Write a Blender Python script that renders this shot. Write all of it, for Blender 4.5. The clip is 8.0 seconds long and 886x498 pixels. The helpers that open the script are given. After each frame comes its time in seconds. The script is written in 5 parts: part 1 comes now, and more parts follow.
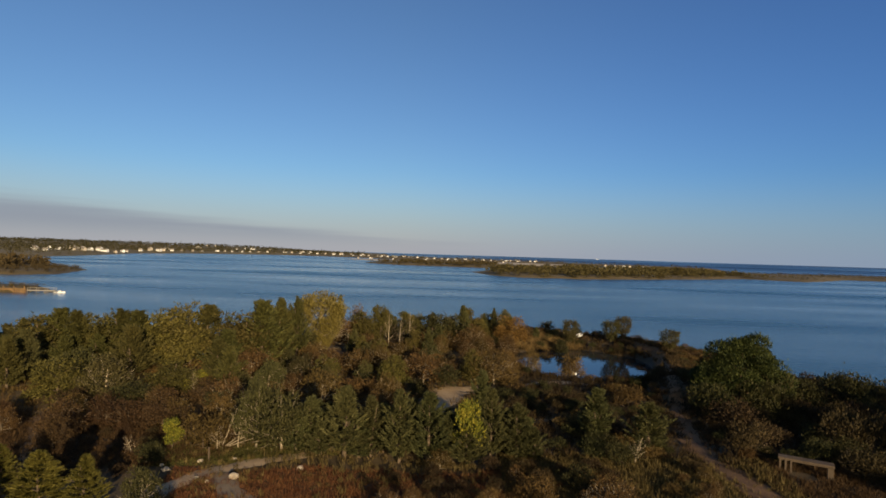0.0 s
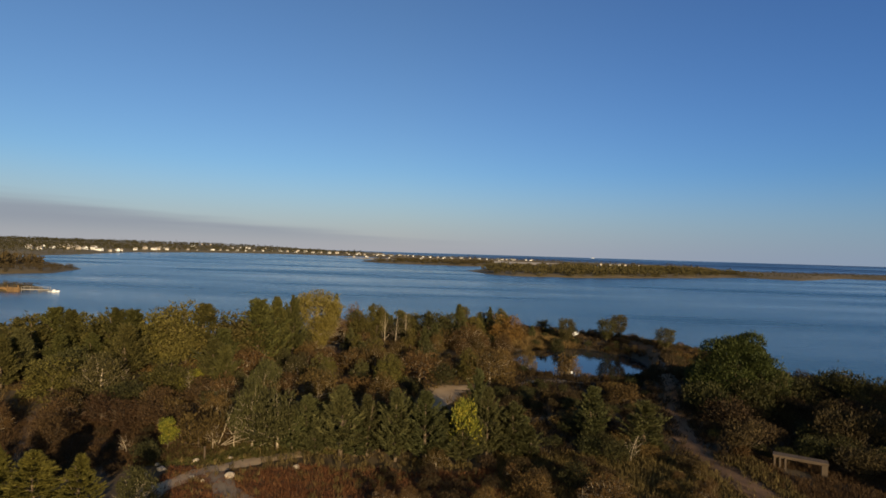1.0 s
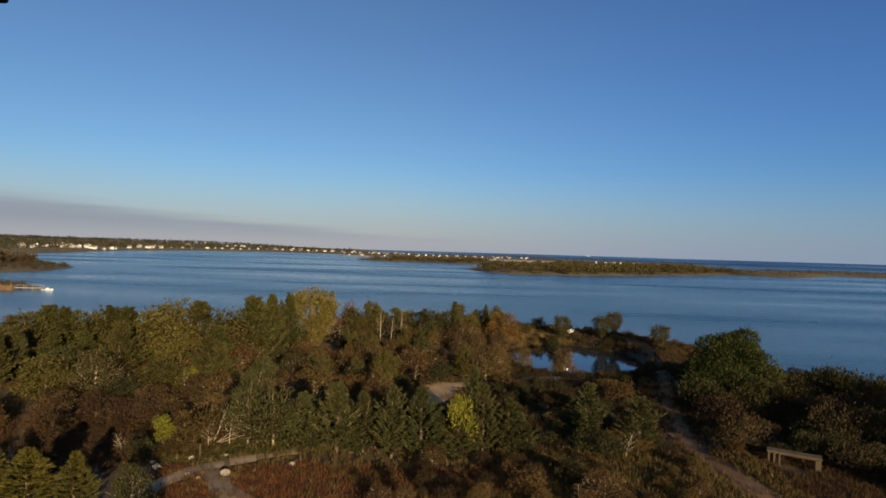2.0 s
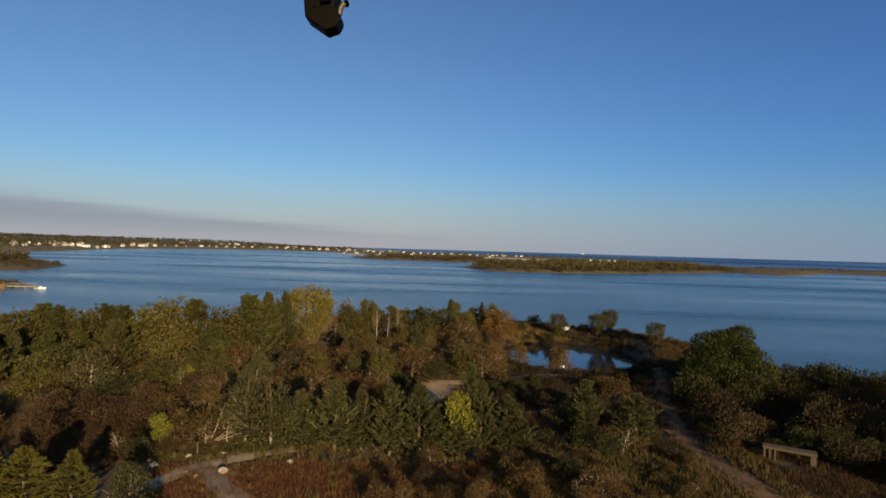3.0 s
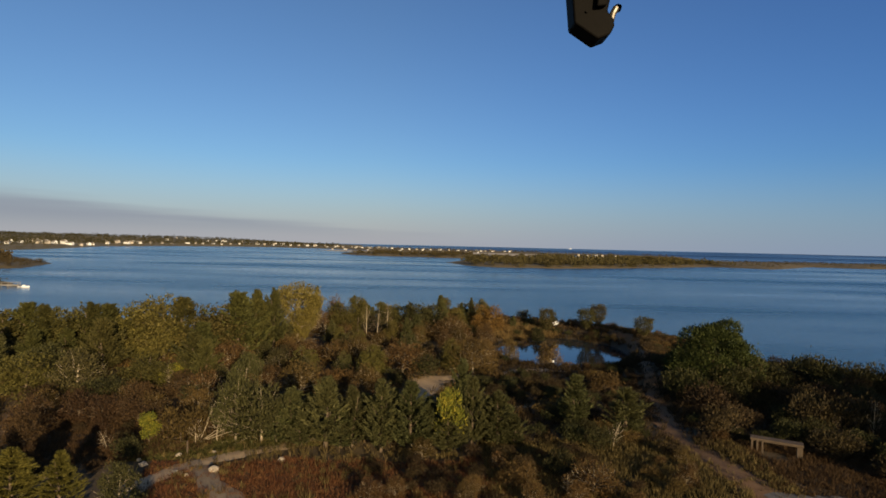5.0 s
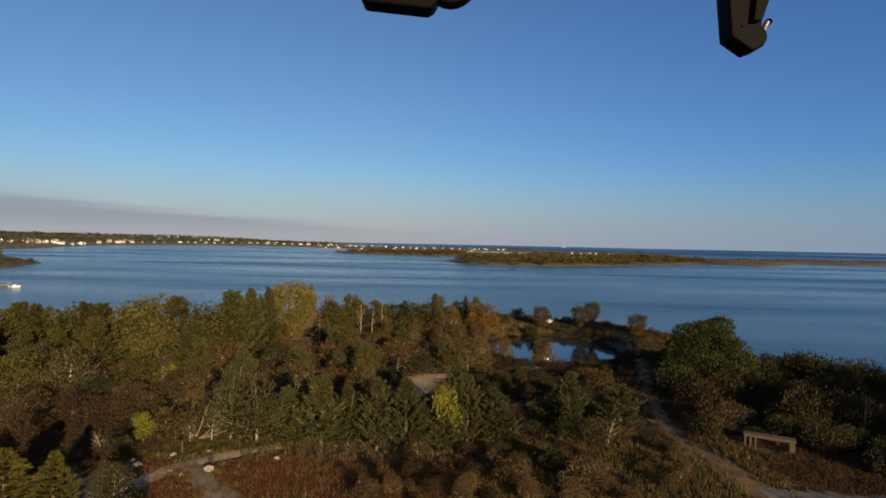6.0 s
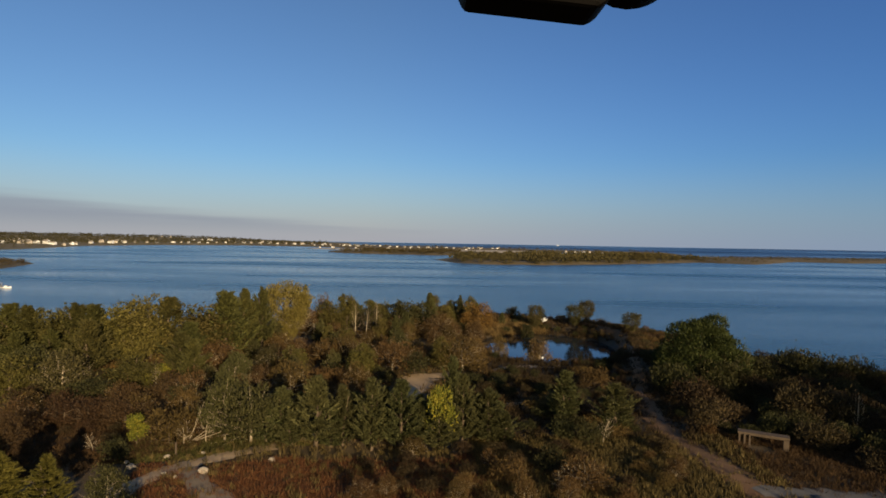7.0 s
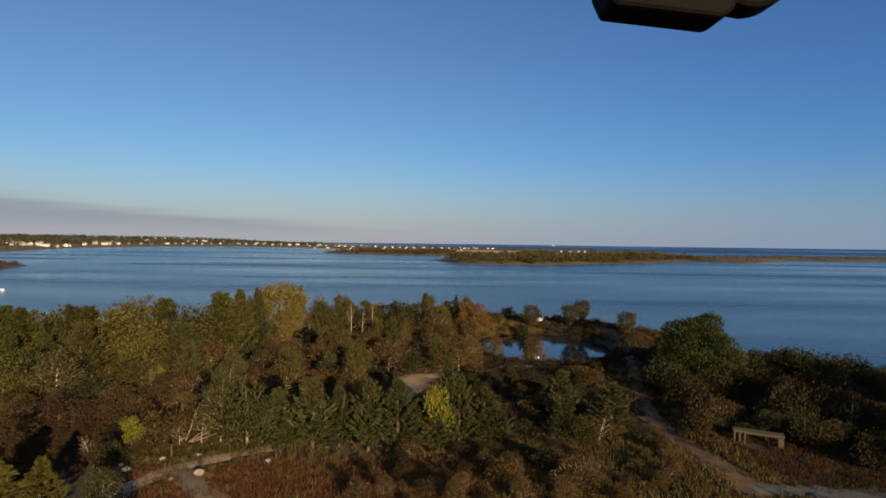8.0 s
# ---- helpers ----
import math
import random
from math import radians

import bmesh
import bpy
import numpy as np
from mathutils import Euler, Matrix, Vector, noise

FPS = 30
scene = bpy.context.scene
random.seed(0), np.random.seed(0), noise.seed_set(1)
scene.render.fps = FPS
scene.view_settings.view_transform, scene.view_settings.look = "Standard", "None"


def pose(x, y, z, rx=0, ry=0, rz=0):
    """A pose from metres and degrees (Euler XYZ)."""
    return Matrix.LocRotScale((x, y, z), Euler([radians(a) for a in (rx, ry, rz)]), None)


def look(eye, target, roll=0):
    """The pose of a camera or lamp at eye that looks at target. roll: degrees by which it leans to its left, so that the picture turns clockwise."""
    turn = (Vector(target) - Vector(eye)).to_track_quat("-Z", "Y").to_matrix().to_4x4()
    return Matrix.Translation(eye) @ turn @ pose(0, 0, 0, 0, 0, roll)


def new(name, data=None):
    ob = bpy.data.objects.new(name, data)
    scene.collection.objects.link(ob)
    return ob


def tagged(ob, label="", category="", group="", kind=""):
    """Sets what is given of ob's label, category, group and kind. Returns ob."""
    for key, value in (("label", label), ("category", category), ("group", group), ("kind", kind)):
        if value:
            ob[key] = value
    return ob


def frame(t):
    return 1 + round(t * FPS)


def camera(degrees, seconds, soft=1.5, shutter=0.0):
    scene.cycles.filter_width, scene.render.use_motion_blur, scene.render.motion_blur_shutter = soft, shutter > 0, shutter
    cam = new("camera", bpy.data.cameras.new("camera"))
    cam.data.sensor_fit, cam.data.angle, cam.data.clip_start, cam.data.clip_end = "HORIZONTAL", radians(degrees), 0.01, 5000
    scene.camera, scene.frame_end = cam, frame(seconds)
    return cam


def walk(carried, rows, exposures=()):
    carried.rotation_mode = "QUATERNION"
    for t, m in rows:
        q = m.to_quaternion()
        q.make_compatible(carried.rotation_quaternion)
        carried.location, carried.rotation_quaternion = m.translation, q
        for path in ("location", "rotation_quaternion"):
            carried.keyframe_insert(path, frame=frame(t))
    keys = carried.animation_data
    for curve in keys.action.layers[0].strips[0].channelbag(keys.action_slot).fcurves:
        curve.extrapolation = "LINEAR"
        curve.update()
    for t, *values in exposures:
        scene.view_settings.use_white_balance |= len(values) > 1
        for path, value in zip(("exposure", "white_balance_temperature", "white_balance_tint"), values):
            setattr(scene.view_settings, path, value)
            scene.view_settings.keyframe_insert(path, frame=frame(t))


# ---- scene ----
# Plan: eye about 15 m above a tidal lagoon, looking north (+y). Water level is z = 0, the near land lies at about z = 2.

# ------------------------------------------------------------------ camera
cam = camera(76.0, 8.0, soft=1.62)
walk(cam, [
    (0, pose(0.2900, 0.0000, 15.1200, 90.390, -1.731, 1.954)),
    (0.5, pose(0.2850, 0.0000, 15.1200, 90.374, -1.724, 1.737)),
    (1, pose(0.2800, 0.0000, 15.1200, 90.279, -1.713, 1.547)),
    (1.5, pose(0.2720, 0.0000, 15.1200, 90.191, -1.703, 1.351)),
    (1.7, pose(0.2680, 0.0000, 15.1180, 90.154, -1.694, 1.246)),
    (2.1, pose(0.2350, 0.0080, 15.0100, 90.079, -1.677, 1.036)),
    (2.4, pose(0.1550, 0.0100, 15.0000, 90.024, -1.663, 0.878)),
    (2.8, pose(0.0814, -0.0043, 14.9973, 89.949, -1.646, 0.668)),
    (3, pose(0.0671, -0.0035, 14.9948, 89.912, -1.637, 0.562)),
    (3.5, pose(0.0339, -0.0037, 15.0023, 89.798, -1.534, 0.306)),
    (4, pose(0.0002, 0.0012, 15.0004, 89.709, -1.490, 0.008)),
    (4.5, pose(-0.0281, 0.0344, 15.0159, 89.583, -1.393, -0.290)),
    (4.7, pose(-0.0397, 0.0416, 15.0148, 89.553, -1.364, -0.416)),
    (5.25, pose(-0.0872, 0.0203, 15.0083, 89.469, -1.284, -0.764)),
    (5.8, pose(-0.1348, -0.0010, 15.0017, 89.385, -1.205, -1.113)),
    (6, pose(-0.1457, 0.0102, 15.0069, 89.355, -1.176, -1.239)),
    (6.5, pose(-0.1659, 0.0506, 15.0222, 89.306, -1.081, -1.551)),
    (7, pose(-0.1719, 0.0947, 15.0408, 89.261, -0.969, -1.821)),
    (7.5, pose(-0.1850, 0.0859, 15.0376, 89.270, -0.844, -2.077)),
    (8, pose(-0.1983, 0.0810, 15.0361, 89.300, -0.745, -2.292)),
], exposures=((0.0, 1.14, 8600, 10), (8.0, 1.14, 8600, 10)))

# ------------------------------------------------------------------ sky and sun
SUN_AZ = radians(156)          # clockwise from north (+y): low, behind the camera's right shoulder
SUN_EL = radians(11.5)


def build_world():
    world = bpy.data.worlds.new("sky")
    scene.world = world
    world.use_nodes = True
    nt = world.node_tree
    nt.nodes.clear()
    n = nt.nodes.new
    out, bg, sky = n("ShaderNodeOutputWorld"), n("ShaderNodeBackground"), n("ShaderNodeTexSky")
    sky.sky_type, sky.sun_disc = "NISHITA", False
    sky.sun_elevation, sky.sun_rotation = SUN_EL, SUN_AZ
    sky.altitude, sky.air_density, sky.dust_density, sky.ozone_density = 0, 1.0, 0.5, 4.0
    bg.inputs["Strength"].default_value = 0.0465
    # low cloud bank over the north-western horizon
    tc, sep = n("ShaderNodeTexCoord"), n("ShaderNodeSeparateXYZ")
    nt.links.new(tc.outputs["Generated"], sep.inputs[0])
    mp, noi = n("ShaderNodeMapping"), n("ShaderNodeTexNoise")
    mp.inputs["Scale"].default_value = (2.4, 2.4, 44.0)
    nt.links.new(tc.outputs["Generated"], mp.inputs[0])
    nt.links.new(mp.outputs[0], noi.inputs["Vector"])
    noi.inputs["Scale"].default_value, noi.inputs["Detail"].default_value = 1.6, 5
    # top of the bank sinks from west to east
    top = n("ShaderNodeMath"); top.operation = "MULTIPLY_ADD"
    nt.links.new(sep.outputs["X"], top.inputs[0]); top.inputs[1].default_value, top.inputs[2].default_value = -0.085, -0.001
    wob = n("ShaderNodeMath"); wob.operation = "MULTIPLY_ADD"
    nt.links.new(noi.outputs["Fac"], wob.inputs[0]); wob.inputs[1].default_value = 0.04
    nt.links.new(top.outputs[0], wob.inputs[2])
    gap = n("ShaderNodeMath"); gap.operation = "SUBTRACT"
    nt.links.new(wob.outputs[0], gap.inputs[0]); nt.links.new(sep.outputs["Z"], gap.inputs[1])
    ramp = n("ShaderNodeMapRange"); ramp.interpolation_type = "SMOOTHSTEP"
    nt.links.new(gap.outputs[0], ramp.inputs["Value"])
    ramp.inputs["From Min"].default_value, ramp.inputs["From Max"].default_value = -0.004, 0.03
    ramp.inputs["To Max"].default_value = 0.72
    # the clear sky, deeper blue away from the sun, hazier towards the horizon
    side = n("ShaderNodeMapRange")
    nt.links.new(sep.outputs["X"], side.inputs["Value"])
    side.interpolation_type = "SMOOTHSTEP"
    side.inputs["From Min"].default_value, side.inputs["From Max"].default_value = -0.25, 0.8
    side.inputs["To Min"].default_value, side.inputs["To Max"].default_value = 0.83, 0.84
    tint = n("ShaderNodeMix"); tint.data_type, tint.blend_type = "RGBA", "MULTIPLY"
    tint.inputs["Factor"].default_value = 1.0
    hue = n("ShaderNodeMix"); hue.data_type = "RGBA"
    east = n("ShaderNodeMapRange")
    nt.links.new(sep.outputs["X"], east.inputs["Value"])
    east.inputs["From Min"].default_value, east.inputs["From Max"].default_value = -0.1, 0.7
    nt.links.new(east.outputs["Result"], hue.inputs["Factor"])
    hue.inputs["A"].default_value, hue.inputs["B"].default_value = (0.93, 1.26, 1.70, 1), (0.60, 1.14, 1.97, 1)
    # towards the low sun, behind, the sky turns warm
    dusk, warm = n("ShaderNodeMapRange"), n("ShaderNodeMix")
    dusk.interpolation_type, warm.data_type = "SMOOTHSTEP", "RGBA"
    nt.links.new(sep.outputs["Y"], dusk.inputs["Value"])
    dusk.inputs["From Min"].default_value, dusk.inputs["From Max"].default_value = -0.7, 0.25
    dusk.inputs["To Min"].default_value, dusk.inputs["To Max"].default_value = 1.0, 0.0
    nt.links.new(dusk.outputs["Result"], warm.inputs["Factor"])
    nt.links.new(hue.outputs["Result"], warm.inputs["A"]); warm.inputs["B"].default_value = (1.45, 1.15, 0.85, 1)
    nt.links.new(sky.outputs[0], tint.inputs["A"]); nt.links.new(warm.outputs["Result"], tint.inputs["B"])
    deep = n("ShaderNodeVectorMath"); deep.operation = "SCALE"
    # the half of the sky behind, round the low sun, is brighter
    back, glow = n("ShaderNodeMapRange"), n("ShaderNodeMath")
    back.interpolation_type, glow.operation = "SMOOTHSTEP", "MULTIPLY"
    nt.links.new(sep.outputs["Y"], back.inputs["Value"])
    back.inputs["From Min"].default_value, back.inputs["From Max"].default_value = -0.6, 0.3
    back.inputs["To Min"].default_value, back.inputs["To Max"].default_value = 1.65, 1.0
    nt.links.new(side.outputs["Result"], glow.inputs[0]); nt.links.new(back.outputs["Result"], glow.inputs[1])
    nt.links.new(tint.outputs["Result"], deep.inputs[0]); nt.links.new(glow.outputs[0], deep.inputs["Scale"])
    low = n("ShaderNodeMapRange"); low.interpolation_type = "SMOOTHSTEP"
    nt.links.new(sep.outputs["Z"], low.inputs["Value"])
    low.inputs["From Min"].default_value, low.inputs["From Max"].default_value = -0.03, 0.15
    low.inputs["To Min"].default_value, low.inputs["To Max"].default_value = 0.9, 0.0
    pale = n("ShaderNodeVectorMath"); pale.operation = "SCALE"
    dust = n("ShaderNodeVectorMath"); dust.operation = "MULTIPLY"
    nt.links.new(warm.outputs["Result"], dust.inputs[0]); dust.inputs[1].default_value = (3.42, 2.84, 2.93)
    nt.links.new(dust.outputs[0], pale.inputs[0])
    mist, veil = n("ShaderNodeMapRange"), n("ShaderNodeMath")
    mist.interpolation_type, veil.operation = "SMOOTHSTEP", "MULTIPLY"
    nt.links.new(sep.outputs["X"], mist.inputs["Value"])
    mist.inputs["From Min"].default_value, mist.inputs["From Max"].default_value = -0.35, 0.8
    mist.inputs["To Min"].default_value, mist.inputs["To Max"].default_value = 1.15, 1.0
    nt.links.new(mist.outputs["Result"], veil.inputs[0]); nt.links.new(back.outputs["Result"], veil.inputs[1])
    nt.links.new(veil.outputs[0], pale.inputs["Scale"])
    haze = n("ShaderNodeMix"); haze.data_type = "RGBA"
    nt.links.new(low.outputs["Result"], haze.inputs["Factor"])
    nt.links.new(deep.outputs[0], haze.inputs["A"]); nt.links.new(pale.outputs[0], haze.inputs["B"])
    mix = n("ShaderNodeMix"); mix.data_type = "RGBA"
    thin = n("ShaderNodeMapRange"); thin.interpolation_type = "SMOOTHSTEP"
    nt.links.new(sep.outputs["Z"], thin.inputs["Value"])
    thin.inputs["From Min"].default_value, thin.inputs["From Max"].default_value = 0.0, 0.038
    thin.inputs["To Min"].default_value, thin.inputs["To Max"].default_value = 0.15, 1.0
    bank = n("ShaderNodeMath"); bank.operation = "MULTIPLY"
    nt.links.new(ramp.outputs["Result"], bank.inputs[0]); nt.links.new(thin.outputs["Result"], bank.inputs[1])
    nt.links.new(bank.outputs[0], mix.inputs["Factor"])
    nt.links.new(haze.outputs["Result"], mix.inputs["A"])
    mix.inputs["B"].default_value = (2.1, 2.7, 4.2, 1)
    nt.links.new(mix.outputs["Result"], bg.inputs["Color"])
    nt.links.new(bg.outputs[0], out.inputs[0])


build_world()
sun_data = bpy.data.lights.new("sun", "SUN")
sun_data.energy, sun_data.angle, sun_data.color = 3.5, radians(0.6), (1.0, 0.83, 0.60)
sun = new("sun", sun_data)
sun_way = Vector((math.sin(SUN_AZ) * math.cos(SUN_EL), math.cos(SUN_AZ) * math.cos(SUN_EL), math.sin(SUN_EL)))
sun.matrix_world = look(tuple(sun_way * 300), (0, 0, 0))


# ------------------------------------------------------------------ materials
def node_material(name):
    m = bpy.data.materials.new(name)
    m.use_nodes = True
    nt = m.node_tree
    return m, nt, nt.nodes["Principled BSDF"]


def ramp_node(nt, stops):
    r = nt.nodes.new("ShaderNodeValToRGB")
    els = r.color_ramp.elements
    while len(els) < len(stops):
        els.new(0.5)
    for e, (p, c) in zip(els, stops):
        e.position, e.color = p, (*c, 1)
    return r


def noise_node(nt, scale, detail=4, stretch=(1, 1, 1), coords="Object"):
    tc, mp, no = (nt.nodes.new(k) for k in ("ShaderNodeTexCoord", "ShaderNodeMapping", "ShaderNodeTexNoise"))
    mp.inputs["Scale"].default_value = stretch
    nt.links.new(tc.outputs[coords], mp.inputs[0])
    nt.links.new(mp.outputs[0], no.inputs["Vector"])
    no.inputs["Scale"].default_value, no.inputs["Detail"].default_value = scale, detail
    return no


def surface_material(name, stops, scale=1.0, fine=12.0, rough=0.85, bump=0.3, metal=0.0, spread=0.1):
    """Colour from a coarse noise, broken up by a fine one, with a little relief."""
    m, nt, b = node_material(name)
    a, f = noise_node(nt, scale, 5), noise_node(nt, fine, 4)
    mix = nt.nodes.new("ShaderNodeMix")
    nt.links.new(a.outputs["Fac"], mix.inputs["A"]); nt.links.new(f.outputs["Fac"], mix.inputs["B"])
    mix.inputs["Factor"].default_value = 0.4
    r = ramp_node(nt, stops)
    nt.links.new(mix.outputs["Result"], r.inputs[0])
    info = nt.nodes.new("ShaderNodeObjectInfo")
    val = nt.nodes.new("ShaderNodeMapRange")
    val.inputs["To Min"].default_value, val.inputs["To Max"].default_value = 1 - spread, 1 + spread
    nt.links.new(info.outputs["Random"], val.inputs["Value"])
    hsv = nt.nodes.new("ShaderNodeHueSaturation")
    nt.links.new(val.outputs["Result"], hsv.inputs["Value"]); nt.links.new(r.outputs[0], hsv.inputs["Color"])
    nt.links.new(hsv.outputs[0], b.inputs["Base Color"])
    b.inputs["Roughness"].default_value, b.inputs["Metallic"].default_value = rough, metal
    bp = nt.nodes.new("ShaderNodeBump")
    bp.inputs["Strength"].default_value, bp.inputs["Distance"].default_value = bump, 0.05
    nt.links.new(f.outputs["Fac"], bp.inputs["Height"]); nt.links.new(bp.outputs[0], b.inputs["Normal"])
    return m


def leaf_material(name, stops, spread=0.25, hue=0.02, translucent=0.35):
    """Leaves: each island its own tone, each plant its own hue, light passing through."""
    m, nt, b = node_material(name)
    geo, info = nt.nodes.new("ShaderNodeNewGeometry"), nt.nodes.new("ShaderNodeObjectInfo")
    patch = noise_node(nt, 0.9, 2)
    mix = nt.nodes.new("ShaderNodeMix"); mix.inputs["Factor"].default_value = 0.45
    nt.links.new(geo.outputs["Random Per Island"], mix.inputs["A"]); nt.links.new(patch.outputs["Fac"], mix.inputs["B"])
    r = ramp_node(nt, stops)
    nt.links.new(mix.outputs["Result"], r.inputs[0])
    hsv = nt.nodes.new("ShaderNodeHueSaturation")
    v, h = nt.nodes.new("ShaderNodeMapRange"), nt.nodes.new("ShaderNodeMapRange")
    v.inputs["To Min"].default_value, v.inputs["To Max"].default_value = 1 - spread, 1 + spread
    h.inputs["To Min"].default_value, h.inputs["To Max"].default_value = 0.5 - hue, 0.5 + hue
    wn = nt.nodes.new("ShaderNodeTexWhiteNoise"); wn.noise_dimensions = "1D"
    nt.links.new(info.outputs["Random"], wn.inputs["W"])
    nt.links.new(info.outputs["Random"], v.inputs["Value"]); nt.links.new(wn.outputs["Value"], h.inputs["Value"])
    nt.links.new(v.outputs["Result"], hsv.inputs["Value"]); nt.links.new(h.outputs["Result"], hsv.inputs["Hue"])
    nt.links.new(r.outputs[0], hsv.inputs["Color"])
    nt.links.new(hsv.outputs[0], b.inputs["Base Color"])
    b.inputs["Roughness"].default_value = 0.75
    b.inputs["Specular IOR Level"].default_value = 0.25
    tr, ms = nt.nodes.new("ShaderNodeBsdfTranslucent"), nt.nodes.new("ShaderNodeMixShader")
    nt.links.new(hsv.outputs[0], tr.inputs["Color"])
    ms.inputs[0].default_value = translucent
    nt.links.new(b.outputs[0], ms.inputs[1]); nt.links.new(tr.outputs[0], ms.inputs[2])
    nt.links.new(ms.outputs[0], nt.nodes["Material Output"].inputs["Surface"])
    return m


def water_material(name, deep, wave, streak, rough):
    """Wind-ruffled water: fine waves, and long streaks where the wind changes their height."""
    m, nt, b = node_material(name)
    b.inputs["Base Color"].default_value = (*deep, 1)
    b.inputs["IOR"].default_value = 1.33
    fine = noise_node(nt, 0.9, 5, (0.6, 1.0, 1.0))
    broad = noise_node(nt, streak, 4, (0.25, 1.0, 1.0))
    rr, bs = nt.nodes.new("ShaderNodeMapRange"), nt.nodes.new("ShaderNodeMapRange")
    nt.links.new(broad.outputs["Fac"], rr.inputs["Value"])
    rr.inputs["From Min"].default_value, rr.inputs["From Max"].default_value = 0.35, 0.65
    rr.inputs["To Min"].default_value, rr.inputs["To Max"].default_value = rough * 0.45, rough * 1.6
    nt.links.new(rr.outputs["Result"], b.inputs["Roughness"])
    nt.links.new(broad.outputs["Fac"], bs.inputs["Value"])
    bs.inputs["From Min"].default_value, bs.inputs["From Max"].default_value = 0.35, 0.65
    bs.inputs["To Min"].default_value, bs.inputs["To Max"].default_value = wave * 0.45, wave * 1.6
    bp = nt.nodes.new("ShaderNodeBump")
    bp.inputs["Distance"].default_value = 0.6
    nt.links.new(bs.outputs["Result"], bp.inputs["Strength"])
    nt.links.new(fine.outputs["Fac"], bp.inputs["Height"]); nt.links.new(bp.outputs[0], b.inputs["Normal"])
    return m


SOIL = surface_material("leaf_litter", [(0.3, (0.0256, 0.0168, 0.0072)), (0.5, (0.0520, 0.0344, 0.0152)), (0.68, (0.0840, 0.0584, 0.0264))], 0.35, 6.0, 0.95, 0.6)
MARSH = surface_material("marsh_grass", [(0.3, (0.0413, 0.0315, 0.0120)), (0.55, (0.0825, 0.0600, 0.0240)), (0.7, (0.1425, 0.1050, 0.0450))], 0.03, 0.3, 0.95, 0.5)
STRAND = surface_material("shore_grass", [(0.3, (0.0560, 0.0459, 0.0210)), (0.55, (0.1008, 0.0804, 0.0394)), (0.7, (0.1568, 0.1291, 0.0709))], 0.03, 0.3, 0.95, 0.5)
# Soil darkened in colour to stand in for shade on the pond bank.
SHADE_SOIL = surface_material("shade_dark_soil", [(0.3, (0.018, 0.012, 0.007)), (0.5, (0.034, 0.024, 0.013)), (0.7, (0.06, 0.043, 0.022))], 0.5, 5.0, 0.8, 0.5)
GREY_TIMBER = surface_material("silvered_timber", [(0.3, (0.1540, 0.1485, 0.1375)), (0.6, (0.2310, 0.2200, 0.2035))], 1.5, 20.0, 0.8, 0.3)
SAND = surface_material("sand", [(0.3, (0.2720, 0.2295, 0.1700)), (0.6, (0.4080, 0.3485, 0.2720))], 0.05, 0.8, 0.9, 0.3)
GRAVEL = surface_material("gravel", [(0.3, (0.2486, 0.1726, 0.1028)), (0.5, (0.3634, 0.2595, 0.1602)), (0.7, (0.4845, 0.3597, 0.2321))], 0.8, 14.0, 0.9, 0.5)
DIRT = surface_material("trodden_dirt", [(0.3, (0.085, 0.048, 0.021)), (0.5, (0.15, 0.092, 0.045)), (0.7, (0.22, 0.148, 0.08))], 0.7, 10.0, 0.95, 0.5)
# Gravel greyed and darkened, the east path's shade put into its colour.
SHADE_GRAVEL = surface_material("shade_gravel", [(0.3, (0.055, 0.054, 0.055)), (0.5, (0.08, 0.078, 0.076)), (0.7, (0.11, 0.105, 0.1))], 0.8, 14.0, 0.9, 0.4)
DUST = surface_material("grey_dust", [(0.3, (0.12, 0.092, 0.066)), (0.5, (0.165, 0.128, 0.092)), (0.7, (0.215, 0.168, 0.122))], 0.8, 14.0, 0.95, 0.5)
TRAIL = surface_material("sandy_soil", [(0.3, (0.0638, 0.0303, 0.0127)), (0.5, (0.1036, 0.0526, 0.0224)), (0.7, (0.1475, 0.0813, 0.0366))], 0.7, 10.0, 0.95, 0.5)
STONE = surface_material("pale_stone", [(0.3, (0.22, 0.19, 0.15)), (0.6, (0.38, 0.33, 0.27))], 2.0, 18.0, 0.8, 0.5)
TIMBER = surface_material("weathered_timber", [(0.3, (0.0324, 0.0216, 0.0146)), (0.6, (0.0621, 0.0443, 0.0302))], 1.5, 20.0, 0.8, 0.4)
PILE_WOOD = surface_material("tarred_pile", [(0.3, (0.0540, 0.0360, 0.0210)), (0.6, (0.1440, 0.0840, 0.0360))], 0.8, 8.0, 0.85, 0.4)
WHITE_PAINT = surface_material("white_paint", [(0.3, (0.48, 0.52, 0.56)), (0.7, (0.62, 0.66, 0.70))], 0.5, 4.0, 0.5, 0.1)
SHINGLE = surface_material("grey_shingle", [(0.3, (0.30, 0.28, 0.26)), (0.7, (0.46, 0.43, 0.39))], 0.6, 5.0, 0.85, 0.3)
ROOFING = surface_material("roof_shingle", [(0.3, (0.10, 0.09, 0.085)), (0.7, (0.20, 0.18, 0.165))], 0.6, 5.0, 0.85, 0.3)
BARK = surface_material("bark", [(0.3, (0.045, 0.032, 0.022)), (0.6, (0.10, 0.074, 0.05))], 2.0, 16.0, 0.9, 0.6)
BIRCH = surface_material("birch_bark", [(0.3, (0.2380, 0.1997, 0.1530)), (0.6, (0.3910, 0.3315, 0.2550))], 2.0, 16.0, 0.8, 0.3)
PALE_BARK = surface_material("pale_bark", [(0.3, (0.1650, 0.1350, 0.0975)), (0.6, (0.3000, 0.2550, 0.1950))], 2.0, 16.0, 0.85, 0.4)
